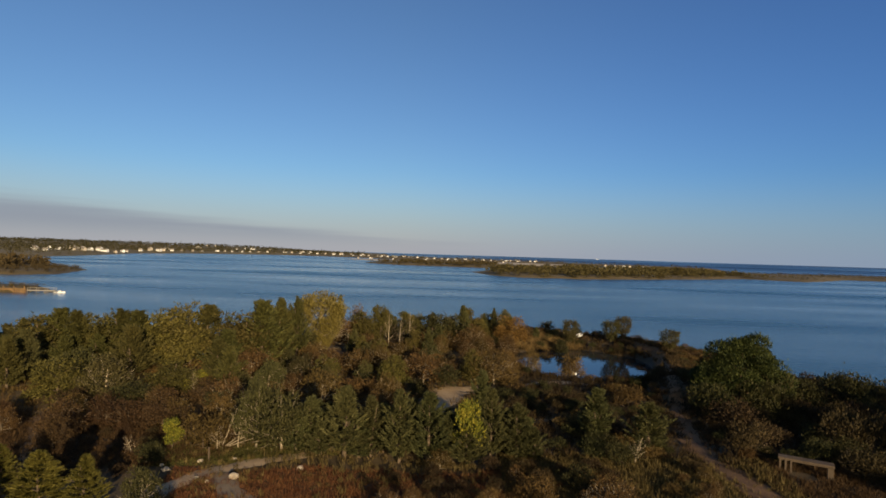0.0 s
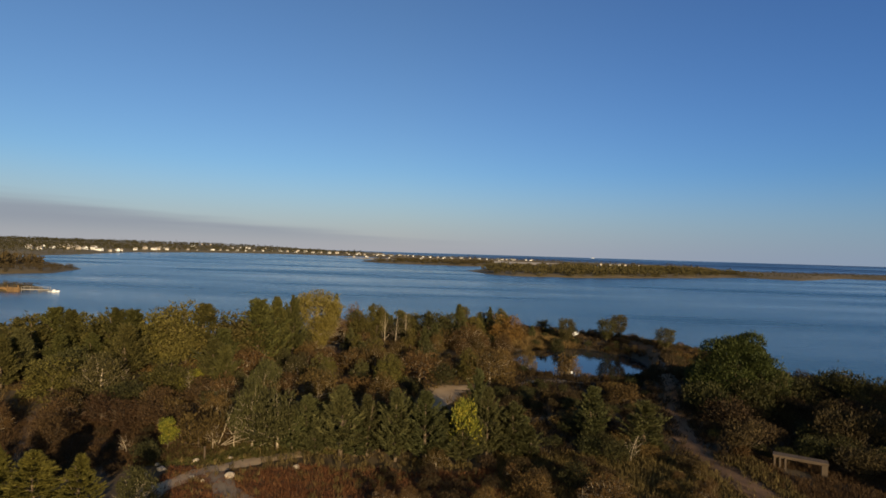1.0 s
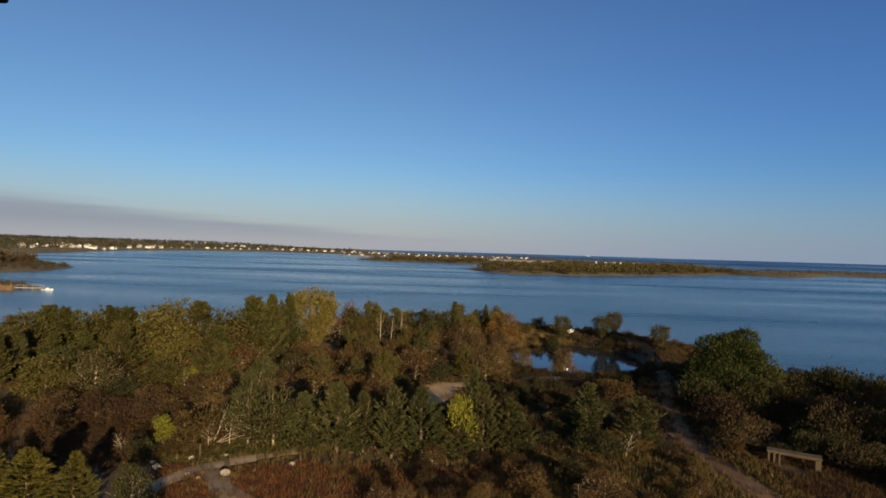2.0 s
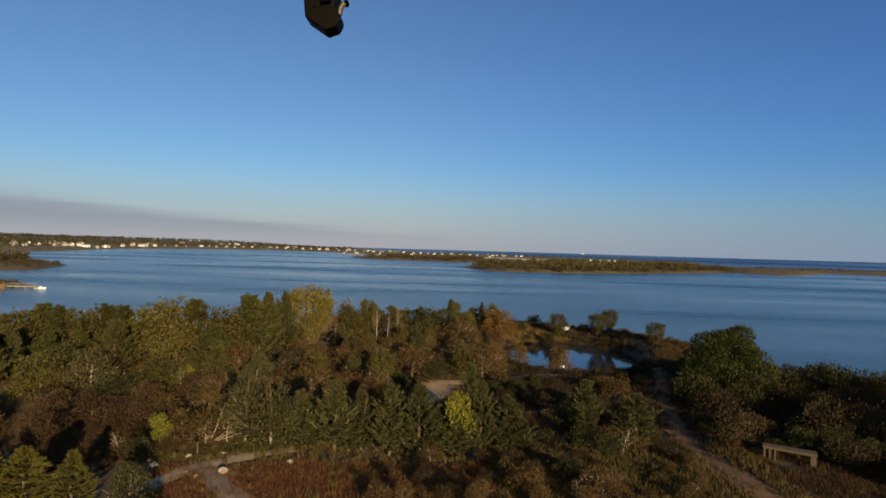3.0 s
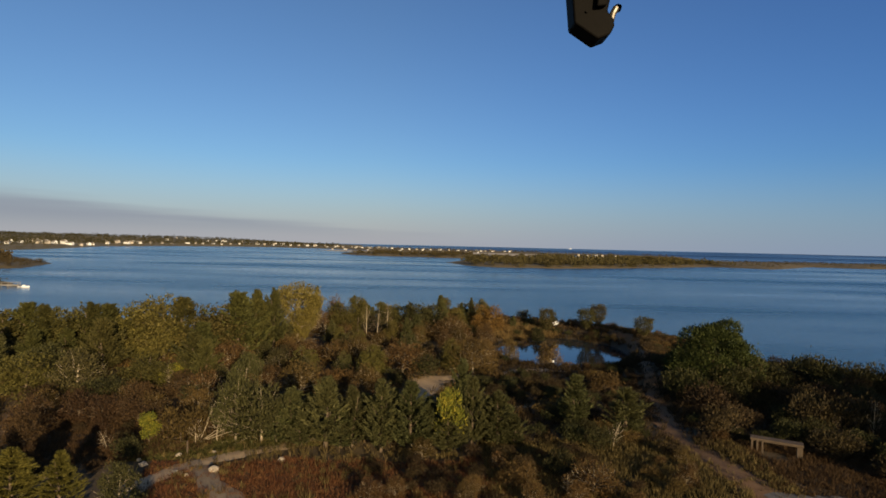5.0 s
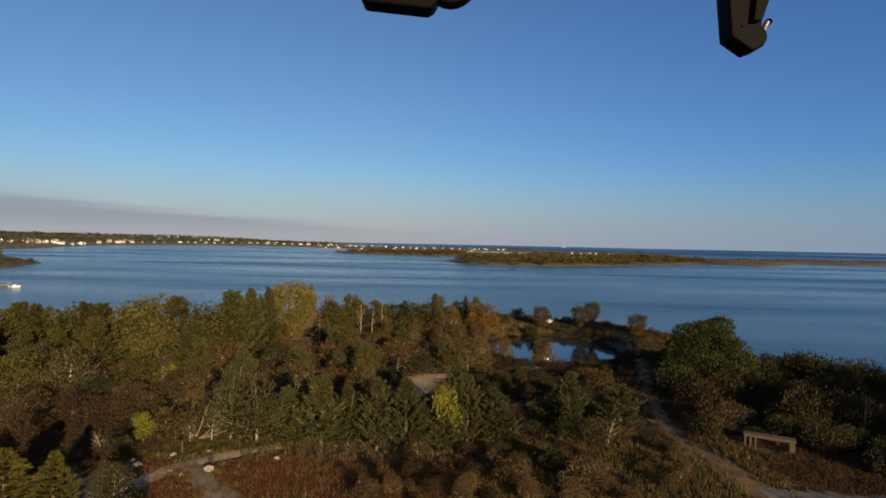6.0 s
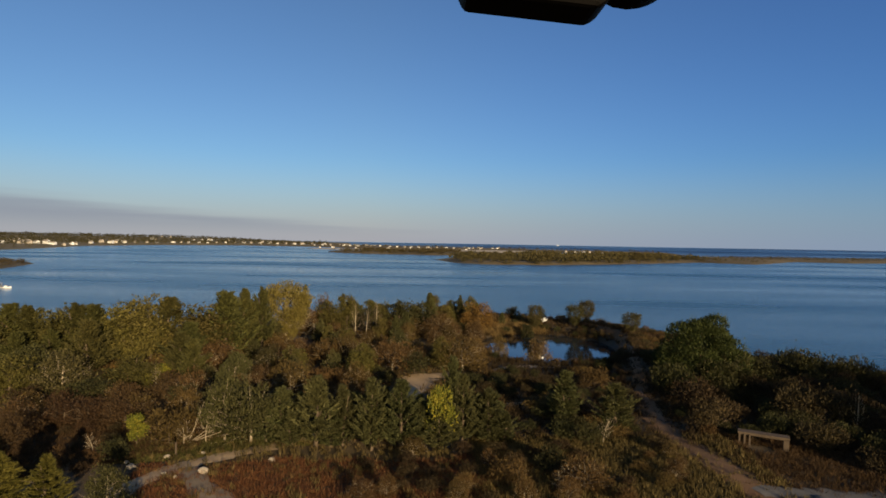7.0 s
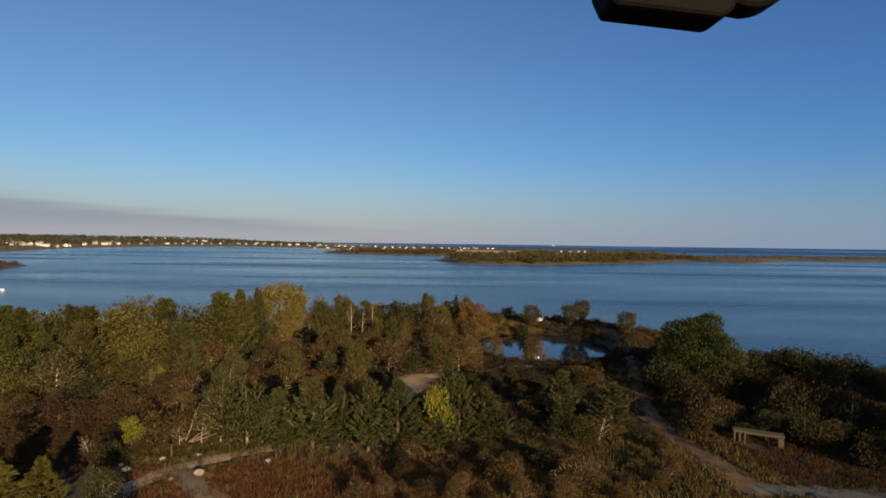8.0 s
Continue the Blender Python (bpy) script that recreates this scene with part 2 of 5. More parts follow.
BLACK_PLASTIC = surface_material("black_plastic", [(0.3, (0.0016, 0.0016, 0.0018)), (0.7, (0.0034, 0.0032, 0.0032))], 30.0, 400.0, 0.62, 0.0)
BLACK_PLASTIC.node_tree.nodes["Principled BSDF"].inputs["Specular IOR Level"].default_value = 0.04
GREY_METAL = surface_material("grey_metal", [(0.3, (0.0630, 0.0588, 0.0525)), (0.7, (0.0945, 0.0882, 0.0798))], 40.0, 300.0, 0.4, 0.05, 0.6)
LAGOON = water_material("lagoon_water", (0.013, 0.073, 0.152), 0.62, 0.02, 0.2)
SEA = water_material("sea_water", (0.008, 0.035, 0.10), 1.0, 0.004, 0.35)
POND = water_material("pond_water", (0.012, 0.02, 0.025), 0.02, 0.15, 0.04)

CEDAR = leaf_material("cedar_foliage", [(0.15, (0.0289, 0.0330, 0.0131)), (0.5, (0.0564, 0.0605, 0.0234)), (0.85, (0.0929, 0.0949, 0.0378))])
SPRUCE = leaf_material("spruce_foliage", [(0.15, (0.0365, 0.0367, 0.0081)), (0.5, (0.0729, 0.0676, 0.0146)), (0.85, (0.1126, 0.0979, 0.0252))])
OLIVE = leaf_material("olive_foliage", [(0.15, (0.0357, 0.0334, 0.0094)), (0.5, (0.0704, 0.0626, 0.0177)), (0.85, (0.1133, 0.0972, 0.0283))], 0.3, 0.014)
# Cedar needles with the warm tint of low sun put into the colour.
WARM = leaf_material("sun_tinted_cedar_foliage", [(0.15, (0.0262, 0.0284, 0.0086)), (0.5, (0.0523, 0.0524, 0.0155)), (0.85, (0.0830, 0.0797, 0.0244))], 0.25, 0.02)
RUDDY = leaf_material("ruddy_foliage", [(0.15, (0.0238, 0.0136, 0.0068)), (0.5, (0.0510, 0.0289, 0.0127)), (0.85, (0.0892, 0.0527, 0.0238))], 0.25, 0.012)
RUSSET = leaf_material("russet_foliage", [(0.15, (0.0388, 0.0238, 0.0086)), (0.5, (0.0747, 0.0466, 0.0167)), (0.85, (0.1217, 0.0787, 0.0292))], 0.3, 0.014)
GOLD = leaf_material("golden_foliage", [(0.15, (0.0905, 0.0737, 0.0192)), (0.5, (0.1584, 0.1253, 0.0354)), (0.85, (0.2262, 0.1841, 0.0663))], 0.1, 0.01)
LIME = leaf_material("yellow_green_foliage", [(0.15, (0.045, 0.062, 0.011)), (0.5, (0.115, 0.125, 0.02)), (0.85, (0.26, 0.225, 0.036))], 0.12, 0.01)
ORANGE = leaf_material("orange_foliage", [(0.15, (0.0800, 0.0416, 0.0128)), (0.5, (0.1440, 0.0752, 0.0232)), (0.85, (0.2000, 0.1120, 0.0360))], 0.12, 0.01)
# Dark evergreen leaves, lowered further so the colour carries shade too.
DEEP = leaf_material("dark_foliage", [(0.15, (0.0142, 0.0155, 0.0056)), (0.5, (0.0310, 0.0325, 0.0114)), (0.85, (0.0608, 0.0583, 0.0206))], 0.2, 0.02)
FAR_WOOD = leaf_material("far_wood_foliage", [(0.15, (0.0288, 0.0240, 0.0112)), (0.5, (0.0560, 0.0440, 0.0192)), (0.85, (0.0920, 0.0688, 0.0296))], 0.2, 0.02)
GREEN = leaf_material("green_foliage", [(0.15, (0.0104, 0.0198, 0.0052)), (0.5, (0.0256, 0.0395, 0.0104)), (0.85, (0.0546, 0.0698, 0.0186))], 0.1, 0.01)
HILL_WOOD = leaf_material("hill_wood_foliage", [(0.15, (0.0193, 0.0179, 0.0084)), (0.5, (0.0363, 0.0321, 0.0148)), (0.85, (0.0556, 0.0471, 0.0221))], 0.2, 0.02)
# Brown briar leaves, with the shade of the eastern thicket put into the colour.
SHADE_BRIAR = leaf_material("shade_briar_foliage", [(0.15, (0.0143, 0.0100, 0.0046)), (0.5, (0.0337, 0.0234, 0.0106)), (0.85, (0.0675, 0.0469, 0.0215))], 0.25, 0.02)
SAGE = leaf_material("sage_foliage", [(0.15, (0.0262, 0.0262, 0.0093)), (0.5, (0.0524, 0.0496, 0.0180)), (0.85, (0.0845, 0.0787, 0.0315))], 0.25, 0.02)
UMBER = leaf_material("umber_weeds", [(0.15, (0.0358, 0.0229, 0.0114)), (0.5, (0.0744, 0.0486, 0.0229)), (0.85, (0.1358, 0.0944, 0.0443))], 0.2, 0.015)
RED_GRASS = leaf_material("red_grass", [(0.15, (0.0614, 0.0240, 0.0110)), (0.5, (0.1188, 0.0494, 0.0214)), (0.85, (0.2213, 0.1166, 0.0511))], 0.1, 0.01)
STRAW = leaf_material("straw_grass", [(0.15, (0.09, 0.06, 0.025)), (0.5, (0.17, 0.115, 0.048)), (0.85, (0.27, 0.19, 0.085))], 0.1, 0.01)
VERGE = leaf_material("verge_grass", [(0.15, (0.0320, 0.0336, 0.0096)), (0.5, (0.0600, 0.0576, 0.0176)), (0.85, (0.0960, 0.0840, 0.0280))], 0.1, 0.01)
TAN_GRASS = leaf_material("tan_grass", [(0.15, (0.0425, 0.0306, 0.0119)), (0.5, (0.0935, 0.0680, 0.0255)), (0.85, (0.1870, 0.1403, 0.0638))], 0.1, 0.01)


# ------------------------------------------------------------------ building helpers
def mesh_of(name, verts, faces, *materials):
    me = bpy.data.meshes.new(name)
    me.from_pydata(np.asarray(verts, float).tolist() if isinstance(verts, np.ndarray) else verts, [],
                   faces.tolist() if isinstance(faces, np.ndarray) else faces)
    for m in materials:
        me.materials.append(m)
    return me


def part(name, bm, material, parent, label=""):
    """One mesh object under a thing or a part, from a bmesh or a finished mesh."""
    if isinstance(bm, bmesh.types.BMesh):
        me = bpy.data.meshes.new(name)
        bm.to_mesh(me)
        bm.free()
        me.materials.append(material)
    else:
        me = bm
    ob = new(name, me)
    ob.parent = parent
    return tagged(ob, label)


def thing(name, m, label, category, group="", kind=""):
    ob = new(name)
    ob.empty_display_size = 0.3
    ob.matrix_world = m
    return tagged(ob, label, category, group, kind)


def box(bm, x0, x1, y0, y1, z0, z1, bevel=0.0, m=None):
    vs = [bm.verts.new((x, y, z)) for z in (z0, z1) for x, y in ((x0, y0), (x1, y0), (x1, y1), (x0, y1))]
    fs = [bm.faces.new([vs[i] for i in q]) for q in ((3, 2, 1, 0), (4, 5, 6, 7), (0, 1, 5, 4), (1, 2, 6, 5), (2, 3, 7, 6), (3, 0, 4, 7))]
    if bevel:
        made = bmesh.ops.bevel(bm, geom=list({e for f in fs for e in f.edges}), offset=bevel, segments=2, affect="EDGES", profile=0.5)
        vs = list({v for f in made["faces"] for v in f.verts})
    if m is not None:
        bmesh.ops.transform(bm, matrix=m, verts=[v for v in vs if v.is_valid])
    return bm


def tube(points, radii, sides=6):
    """Verts and faces of a tapering limb along points."""
    pts = [Vector(p) for p in points]
    verts, faces = [], []
    for i, (p, r) in enumerate(zip(pts, radii)):
        way = (pts[min(i + 1, len(pts) - 1)] - pts[max(i - 1, 0)]).normalized()
        a = way.orthogonal().normalized()
        b = way.cross(a)
        for k in range(sides):
            t = 2 * math.pi * k / sides
            verts.append(tuple(p + (a * math.cos(t) + b * math.sin(t)) * r))
    for i in range(len(pts) - 1):
        for k in range(sides):
            k2 = (k + 1) % sides
            faces.append((i * sides + k, i * sides + k2, (i + 1) * sides + k2, (i + 1) * sides + k))
    faces.append(tuple(range((len(pts) - 1) * sides, len(pts) * sides)))
    return verts, faces


def join_tubes(tubes):
    verts, faces = [], []
    for v, f in tubes:
        o = len(verts)
        verts += v
        faces += [tuple(i + o for i in q) for q in f]
    return verts, faces


def unit(a):
    return a / np.maximum(np.linalg.norm(a, axis=1, keepdims=True), 1e-9)


def blades(p, d, length, width, rng):
    """A pointed leaf of four corners from each p along d."""
    n = len(p)
    s = unit(np.cross(d, rng.normal(size=(n, 3))))
    length, width = np.broadcast_to(length, n)[:, None], np.broadcast_to(width, n)[:, None]
    v = np.empty((n, 4, 3))
    v[:, 0], v[:, 2] = p, p + d * length
    v[:, 1], v[:, 3] = p + d * length * 0.5 + s * width * 0.5, p + d * length * 0.5 - s * width * 0.5
    return v.reshape(-1, 3), np.arange(n * 4).reshape(n, 4)


def slips(p, d, length, width, rng):
    """A small pointed leaf or needle spray of three corners from each p along d."""
    n = len(p)
    s = unit(np.cross(d, rng.normal(size=(n, 3))))
    length, width = np.broadcast_to(length, n)[:, None], np.broadcast_to(width, n)[:, None]
    v = np.empty((n, 3, 3))
    v[:, 0], v[:, 1], v[:, 2] = p - s * width * 0.5, p + s * width * 0.5, p + d * length
    return v.reshape(-1, 3), np.arange(n * 3).reshape(n, 3)


# ------------------------------------------------------------------ the lie of the land
SHORE_X = (-4900, -400, -120, -60, -35, -22, -10, 0, 13, 22, 30, 36, 38, 39.5, 41, 44, 50, 70, 120, 4900)
SHORE_Y = (40, 50, 60, 67, 73, 84, 97, 104, 108, 103, 97, 91, 85, 76, 66, 62, 61, 60, 54, 40)
FAR_LAND = {  # outline in plan, height, width of the slope, ground
    "spit": (((-420, 215), (-192, 238), (-184, 256), (-196, 288), (-205, 308), (-228, 322), (-262, 352), (-420, 372)), 1.6, 10, MARSH),
    "dock_bank": (((-220, 154.5), (-125.6, 159.6), (-124.8, 162), (-127, 175), (-220, 178)), 1.35, 0.8, MARSH),
    "marsh_island": (((7, 474), (20, 410), (38, 383), (84, 387), (140, 420), (192, 461), (250, 508), (262, 492), (283, 470), (310, 500), (384, 577), (436, 558), (700, 660), (1500, 900), (1500, 1150), (600, 760), (420, 730), (250, 690), (120, 620), (50, 560)), 1.8, 16, MARSH),
    "low_island": (((-126, 703), (-96, 660), (-67, 640), (4, 628), (60, 640), (120, 700), (100, 790), (0, 800), (-80, 760)), 2.2, 16, MARSH),
    "sand_point": (((-205, 948), (-150, 915), (20, 800), (80, 790), (150, 830), (200, 900), (190, 1010), (60, 1060), (-120, 1000)), 1.3, 14, SAND),
    "barrier": (((-395, 1235), (-250, 1190), (-120, 1090), (160, 1010), (330, 900), (420, 900), (420, 980), (250, 1130), (0, 1400), (-380, 1500)), 3.0, 25, MARSH),
    "west_shore": (((-380, 470), (-396, 506), (-412, 590), (-500, 862), (-486, 1068), (-378, 1238), (-200, 1330), (-330, 2600), (-3500, 2600), (-3500, 400)), 3.5, 30, STRAND),
}


def ease(t):
    t = np.clip(t, 0, 1)
    return t * t * (3 - 2 * t)


def depth_inside(poly, x, y):
    """Distance from the outline, positive inside."""
    inside, best = np.zeros(x.shape, bool), np.full(x.shape, 1e18)
    for (ax, ay), (bx, by) in zip(poly, poly[1:] + poly[:1]):
        t = np.clip(((x - ax) * (bx - ax) + (y - ay) * (by - ay)) / max((bx - ax) ** 2 + (by - ay) ** 2, 1e-9), 0, 1)
        best = np.minimum(best, (x - ax - t * (bx - ax)) ** 2 + (y - ay - t * (by - ay)) ** 2)
        if ay != by:
            inside ^= ((ay > y) != (by > y)) & (x < (bx - ax) * (y - ay) / (by - ay) + ax)
    return np.where(inside, 1, -1) * np.sqrt(best)


def swell(x, y, size):
    a, b = x / size, y / size
    return (np.sin(a + 1.3 * np.sin(b * 0.7)) + np.sin(b * 1.27 + 0.9 * np.sin(a * 1.1)) + 0.6 * np.sin(a * 2.3 - b * 1.9) + 0.5 * np.sin(a * 3.1 + b * 2.7)) / 3.1


BERM = ((17.5, 93.0), (22.5, 92.0), (27.0, 86.5), (28.0, 80.0), (26.6, 72.0), (24.6, 64.5), (21.5, 55.0))


def pond_shape(x, y):
    """Below 1 inside the pond."""
    t = np.arctan2(y - 76, x - 16.5)
    return np.hypot((x - 16.5) / (8.3 + 0.7 * np.sin(3 * t + 1)), (y - 75.5) / (10.5 + 0.8 * np.sin(2 * t)))


def height_and_ground(x, y):
    """Height of the ground at arrays x, y, and the index of its material."""
    x, y = np.asarray(x, float), np.asarray(y, float)
    d = np.interp(x, SHORE_X, SHORE_Y) - y + 1.2 * swell(x, y, 4.0)
    h = np.where(d > 0, 1.9 * (1 - np.exp(-np.maximum(d, 0) / 4.5)), np.maximum(d * 0.3, -1.6))
    h += np.where(d > 3, 0.25 * swell(x, y, 5.0), 0)
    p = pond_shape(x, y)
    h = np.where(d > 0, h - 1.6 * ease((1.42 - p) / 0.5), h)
    ridge = -depth_inside(BERM + BERM[::-1], x, y)
    h += np.where(d > -1, 0.95 * ease(1 - ridge / 3.4), 0)
    which = np.zeros(x.shape, int)
    for i, (poly, top, slope, _) in enumerate(FAR_LAND.values()):
        k = depth_inside(poly, x, y) + 0.12 * slope * swell(x, y, slope * 0.8)
        g = top * ease(k / slope) + 0.25 * top * np.where(k > slope, swell(x, y, 23.0), 0)
        g = np.where(k > 0, np.maximum(g, 0.05), -1.6)
        which = np.where((k > 0) & (g > h), i + 1, which)
        h = np.maximum(h, g)
    # wooded rise behind the western shore
    k = depth_inside(FAR_LAND["west_shore"][0], x, y)
    h += np.where(k > 60, 11.0 * ease((k - 60) / 420) * ease((-x - 150) / 500), 0)
    # ground round the pond takes the soil with shade put into its colour
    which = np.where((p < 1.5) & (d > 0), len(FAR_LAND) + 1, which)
    return h, which


def ground_z(x, y):
    return float(height_and_ground(np.array([x]), np.array([y]))[0][0])


def build_ground():
    def ticks(*spans):
        out = []
        for a, b, step in spans:
            out += list(np.arange(a, b, step))
        return np.array(out + [spans[-1][1]])
    xs = ticks((-4900, -1400, 250), (-1400, -520, 22), (-520, -80, 6), (-80, 70, 1.0), (70, 480, 6), (480, 1500, 40), (1500, 4900, 300))
    ys = ticks((-4900, -100, 400), (-100, 20, 5), (20, 112, 0.9), (112, 140, 5), (140, 830, 5), (830, 1340, 12), (1340, 2700, 60), (2700, 4800, 300))
    gx, gy = np.meshgrid(xs, ys)
    h, which = height_and_ground(gx, gy)
    nx, ny = len(xs), len(ys)
    idx = np.arange(nx * ny).reshape(ny, nx)
    quads = np.stack([idx[:-1, :-1], idx[:-1, 1:], idx[1:, 1:], idx[1:, :-1]], -1).reshape(-1, 4)
    me = mesh_of("ground", np.stack([gx, gy, h], -1).reshape(-1, 3), quads, SOIL, *[v[3] for v in FAR_LAND.values()], SHADE_SOIL)
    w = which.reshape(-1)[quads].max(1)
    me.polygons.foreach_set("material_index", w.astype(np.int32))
    me.polygons.foreach_set("use_smooth", np.ones(len(quads), bool))
    tagged(new("ground", me), "scrubby sandy coastal land with marsh and low dunes", "ground", kind="structure")


build_ground()


def build_water():
    n = 96
    ring = [(4900 * math.cos(2 * math.pi * k / n), 4900 * math.sin(2 * math.pi * k / n), 0) for k in range(n)]
    me = mesh_of("water", [(0, 0, 0)] + ring, [(0, 1 + k, 1 + (k + 1) % n) for k in range(n)], LAGOON)
    tagged(new("water", me), "wind-ruffled blue lagoon reaching out to the open sea", "water", kind="structure")
    sea = [(436, 990), (262, 1140), (10, 1412), (-380, 1515), (-330, 2620), (-1400, 2700), (-1700, 4580), (0, 4890), (1700, 4580), (3450, 3450), (4580, 1700), (4800, 900), (1520, 1165), (1000, 940), (600, 775), (440, 745), (436, 880)]
    me = mesh_of("sea", [(x, y, 0.06) for x, y in sea], [tuple(range(len(sea)))[::-1]], SEA)
    tagged(new("sea", me), "dark blue open sea beyond the barrier beach", "water", kind="structure")
    ring = []
    for k in range(64):
        t = 2 * math.pi * k / 64
        ring.append((16.5 + 10.2 * math.cos(t), 75.7 + 12.4 * math.sin(t), 0.95))
    me = mesh_of("pond_water", [(16.5, 75.7, 0.95)] + ring, [(0, 1 + k, 1 + (k + 1) % 64) for k in range(64)], POND)
    tagged(new("pond_water", me), "still dark pond behind a sandy bank", "water", kind="structure")


build_water()


def catmull(points, step=0.6):
    p = [np.array(q, float) for q in points]
    p = [2 * p[0] - p[1]] + p + [2 * p[-1] - p[-2]]
    out = []
    for a, b, c, d in zip(p, p[1:], p[2:], p[3:]):
        for t in np.arange(0, 1, step / max(np.linalg.norm(c - b), step)):
            out.append(0.5 * (2 * b + (c - a) * t + (2 * a - 5 * b + 4 * c - d) * t * t + (3 * b - a - 3 * c + d) * t ** 3))
    return np.array(out + [p[-2]])


PATHS = []


def build_path(name, points, width, material, label, lift):
    """A trodden strip draped on the ground, with uneven edges."""
    line = catmull([q[:2] for q in points])
    way = np.gradient(line, axis=0)
    side = unit(np.stack([-way[:, 1], way[:, 0]], 1))
    s = np.arange(len(line)) * 0.6
    w = np.broadcast_to(width, len(points))
    w = np.interp(np.linspace(0, 1, len(line)), np.linspace(0, 1, len(points)), w)
    verts, faces, m = [], [], 7
    for j, f in enumerate(np.linspace(-1, 1, m)):
        edge = 1 + 0.16 * np.sin(s * 1.7 + j) * (abs(f) == 1) + 0.1 * np.sin(s * 4.1 + 2 * j) * (abs(f) == 1)
        q = line + side * (w * 0.5 * f * edge)[:, None]
        z = height_and_ground(q[:, 0], q[:, 1])[0] + lift + 0.03 * (1 - f * f)
        verts.append(np.c_[q, z])
    n = len(line)
    verts = np.concatenate(verts)
    for j in range(m - 1):
        faces += [(j * n + i, j * n + i + 1, (j + 1) * n + i + 1, (j + 1) * n + i) for i in range(n - 1)]
    me = mesh_of(name, verts, faces, material)
    me.polygons.foreach_set("use_smooth", np.ones(len(faces), bool))
    PATHS.append((line, w * 0.5))
    return tagged(new(name, me), label, "path", kind="structure")


build_path("gravel_path", ((-17.0, 25.0), (-15.6, 28.3), (-15.2, 29.7), (-14.6, 30.9), (-13.8, 32.2), (-12.6, 33.6), (-11.5, 34.5), (-9.5, 35.7), (-8.0, 37.0), (-5.6, 41.0), (-2.6, 46.0), (-0.6, 50.4), (-0.2, 54.2), (2.0, 55.2), (5.2, 56.0), (7.7, 58.3), (9.6, 59.4), (12.2, 59.3), (14.0, 59.0)),
           (1.5, 1.5, 1.4, 1.4, 1.35, 1.3, 1.2, 1.2, 1.2, 1.6, 2.0, 2.6, 3.3, 1.8, 1.2, 1.2, 1.3, 1.3, 1.0), GRAVEL, "pale gravel footpath winding through the scrub", 0.05)
build_path("side_path", ((-13.2, 32.2), (-12.7, 31.3), (-11.8, 30.0), (-10.6, 28.7), (-9.0, 27.0)), (1.0, 1.4, 1.5, 1.7, 1.9), DUST, "dusty side path joining the gravel footpath", 0.06)
build_path("shaded_path", ((1.6, 44.2), (4.0, 44.8), (6.3, 45.4), (8.4, 46.1)), (0.8, 1.2, 1.2, 0.8), GRAVEL, "short shaded stretch of gravel path behind the cedars", 0.05)
build_path("sand_trail", ((17.9, 28.6), (17.5, 30.3), (17.6, 32.4), (17.3, 35.0), (17.0, 37.7), (17.3, 41.3), (18.6, 46.2), (20.5, 53.5), (22.0, 58.7), (24.6, 67.4), (26.8, 76.0), (27.1, 80.5), (25.9, 86.2), (22.6, 91.0)),
           (3.0, 2.6, 2.1, 1.8, 1.5, 1.2, 1.0, 1.0, 1.1, 1.5, 1.3, 1.1, 1.0, 0.9), TRAIL, "narrow sandy trail climbing onto the pond bank", 0.05)
build_path("east_path", ((17.6, 29.3), (18.6, 29.5), (20.4, 29.4), (22.8, 29.0), (26.5, 28.6)), (1.2, 1.7, 1.9, 1.9, 1.9), SHADE_GRAVEL, "gravel path at the foot of the trail, coloured grey for shade", 0.07)
build_path("west_track", ((-24.0, 31.0), (-27.6, 36.4), (-30.4, 40.4), (-33.6, 45.4), (-36.5, 49.0)), 0.9, DIRT, "sunlit sandy track between bushes", 0.05)


BENCH = (22.0, 36.1)


def off_paths(x, y, margin):
    if math.hypot(x - 22.3, y - 34.6) < 3.3:
        return False
    return all(np.min(np.hypot(line[:, 0] - x, line[:, 1] - y) - w) > margin for line, w in PATHS)


# ------------------------------------------------------------------ trees and shrubs
def limbs(rng, top, spread, count, girth, lean=(0, 0), start=0.25, stout=0.45):
    """Trunk and limbs as tapering tubes."""
    tx, ty = lean
    trunk = [(0, 0, -0.15), (0.04 * tx, 0.03 * ty, top * 0.25), (tx * 0.4, ty * 0.4, top * 0.6), (tx, ty, top * 0.95)]
    tubes = [tube(trunk, (girth, girth * 0.8, girth * 0.5, girth * 0.15), 7)]
    for k in range(count):
        f = start + (0.9 - start) * k / count + rng.uniform(0, 0.08)
        a = k * 2.4 + rng.uniform(-0.5, 0.5)
        r = spread * rng.uniform(0.55, 0.95) * (1.1 - 0.5 * f)
        z0 = f * top * 0.85
        b = (tx * f, ty * f, z0)
        rise = top * rng.uniform(0.10, 0.28)
        mid = (b[0] + math.cos(a) * r * 0.5, b[1] + math.sin(a) * r * 0.5, z0 + rise * 0.45)
        end = (b[0] + math.cos(a + 0.2) * r, b[1] + math.sin(a + 0.2) * r, z0 + rise)
        g = girth * stout * (1.1 - f)
        tubes.append(tube((b, mid, end), (g, g * 0.65, g * 0.2), 5))
        tip = (mid[0] + math.cos(a - 0.8) * r * 0.35, mid[1] + math.sin(a - 0.8) * r * 0.35, mid[2] + rise * 0.7)
        tubes.append(tube((mid, tip), (g * 0.55, g * 0.15), 4))
    return tubes


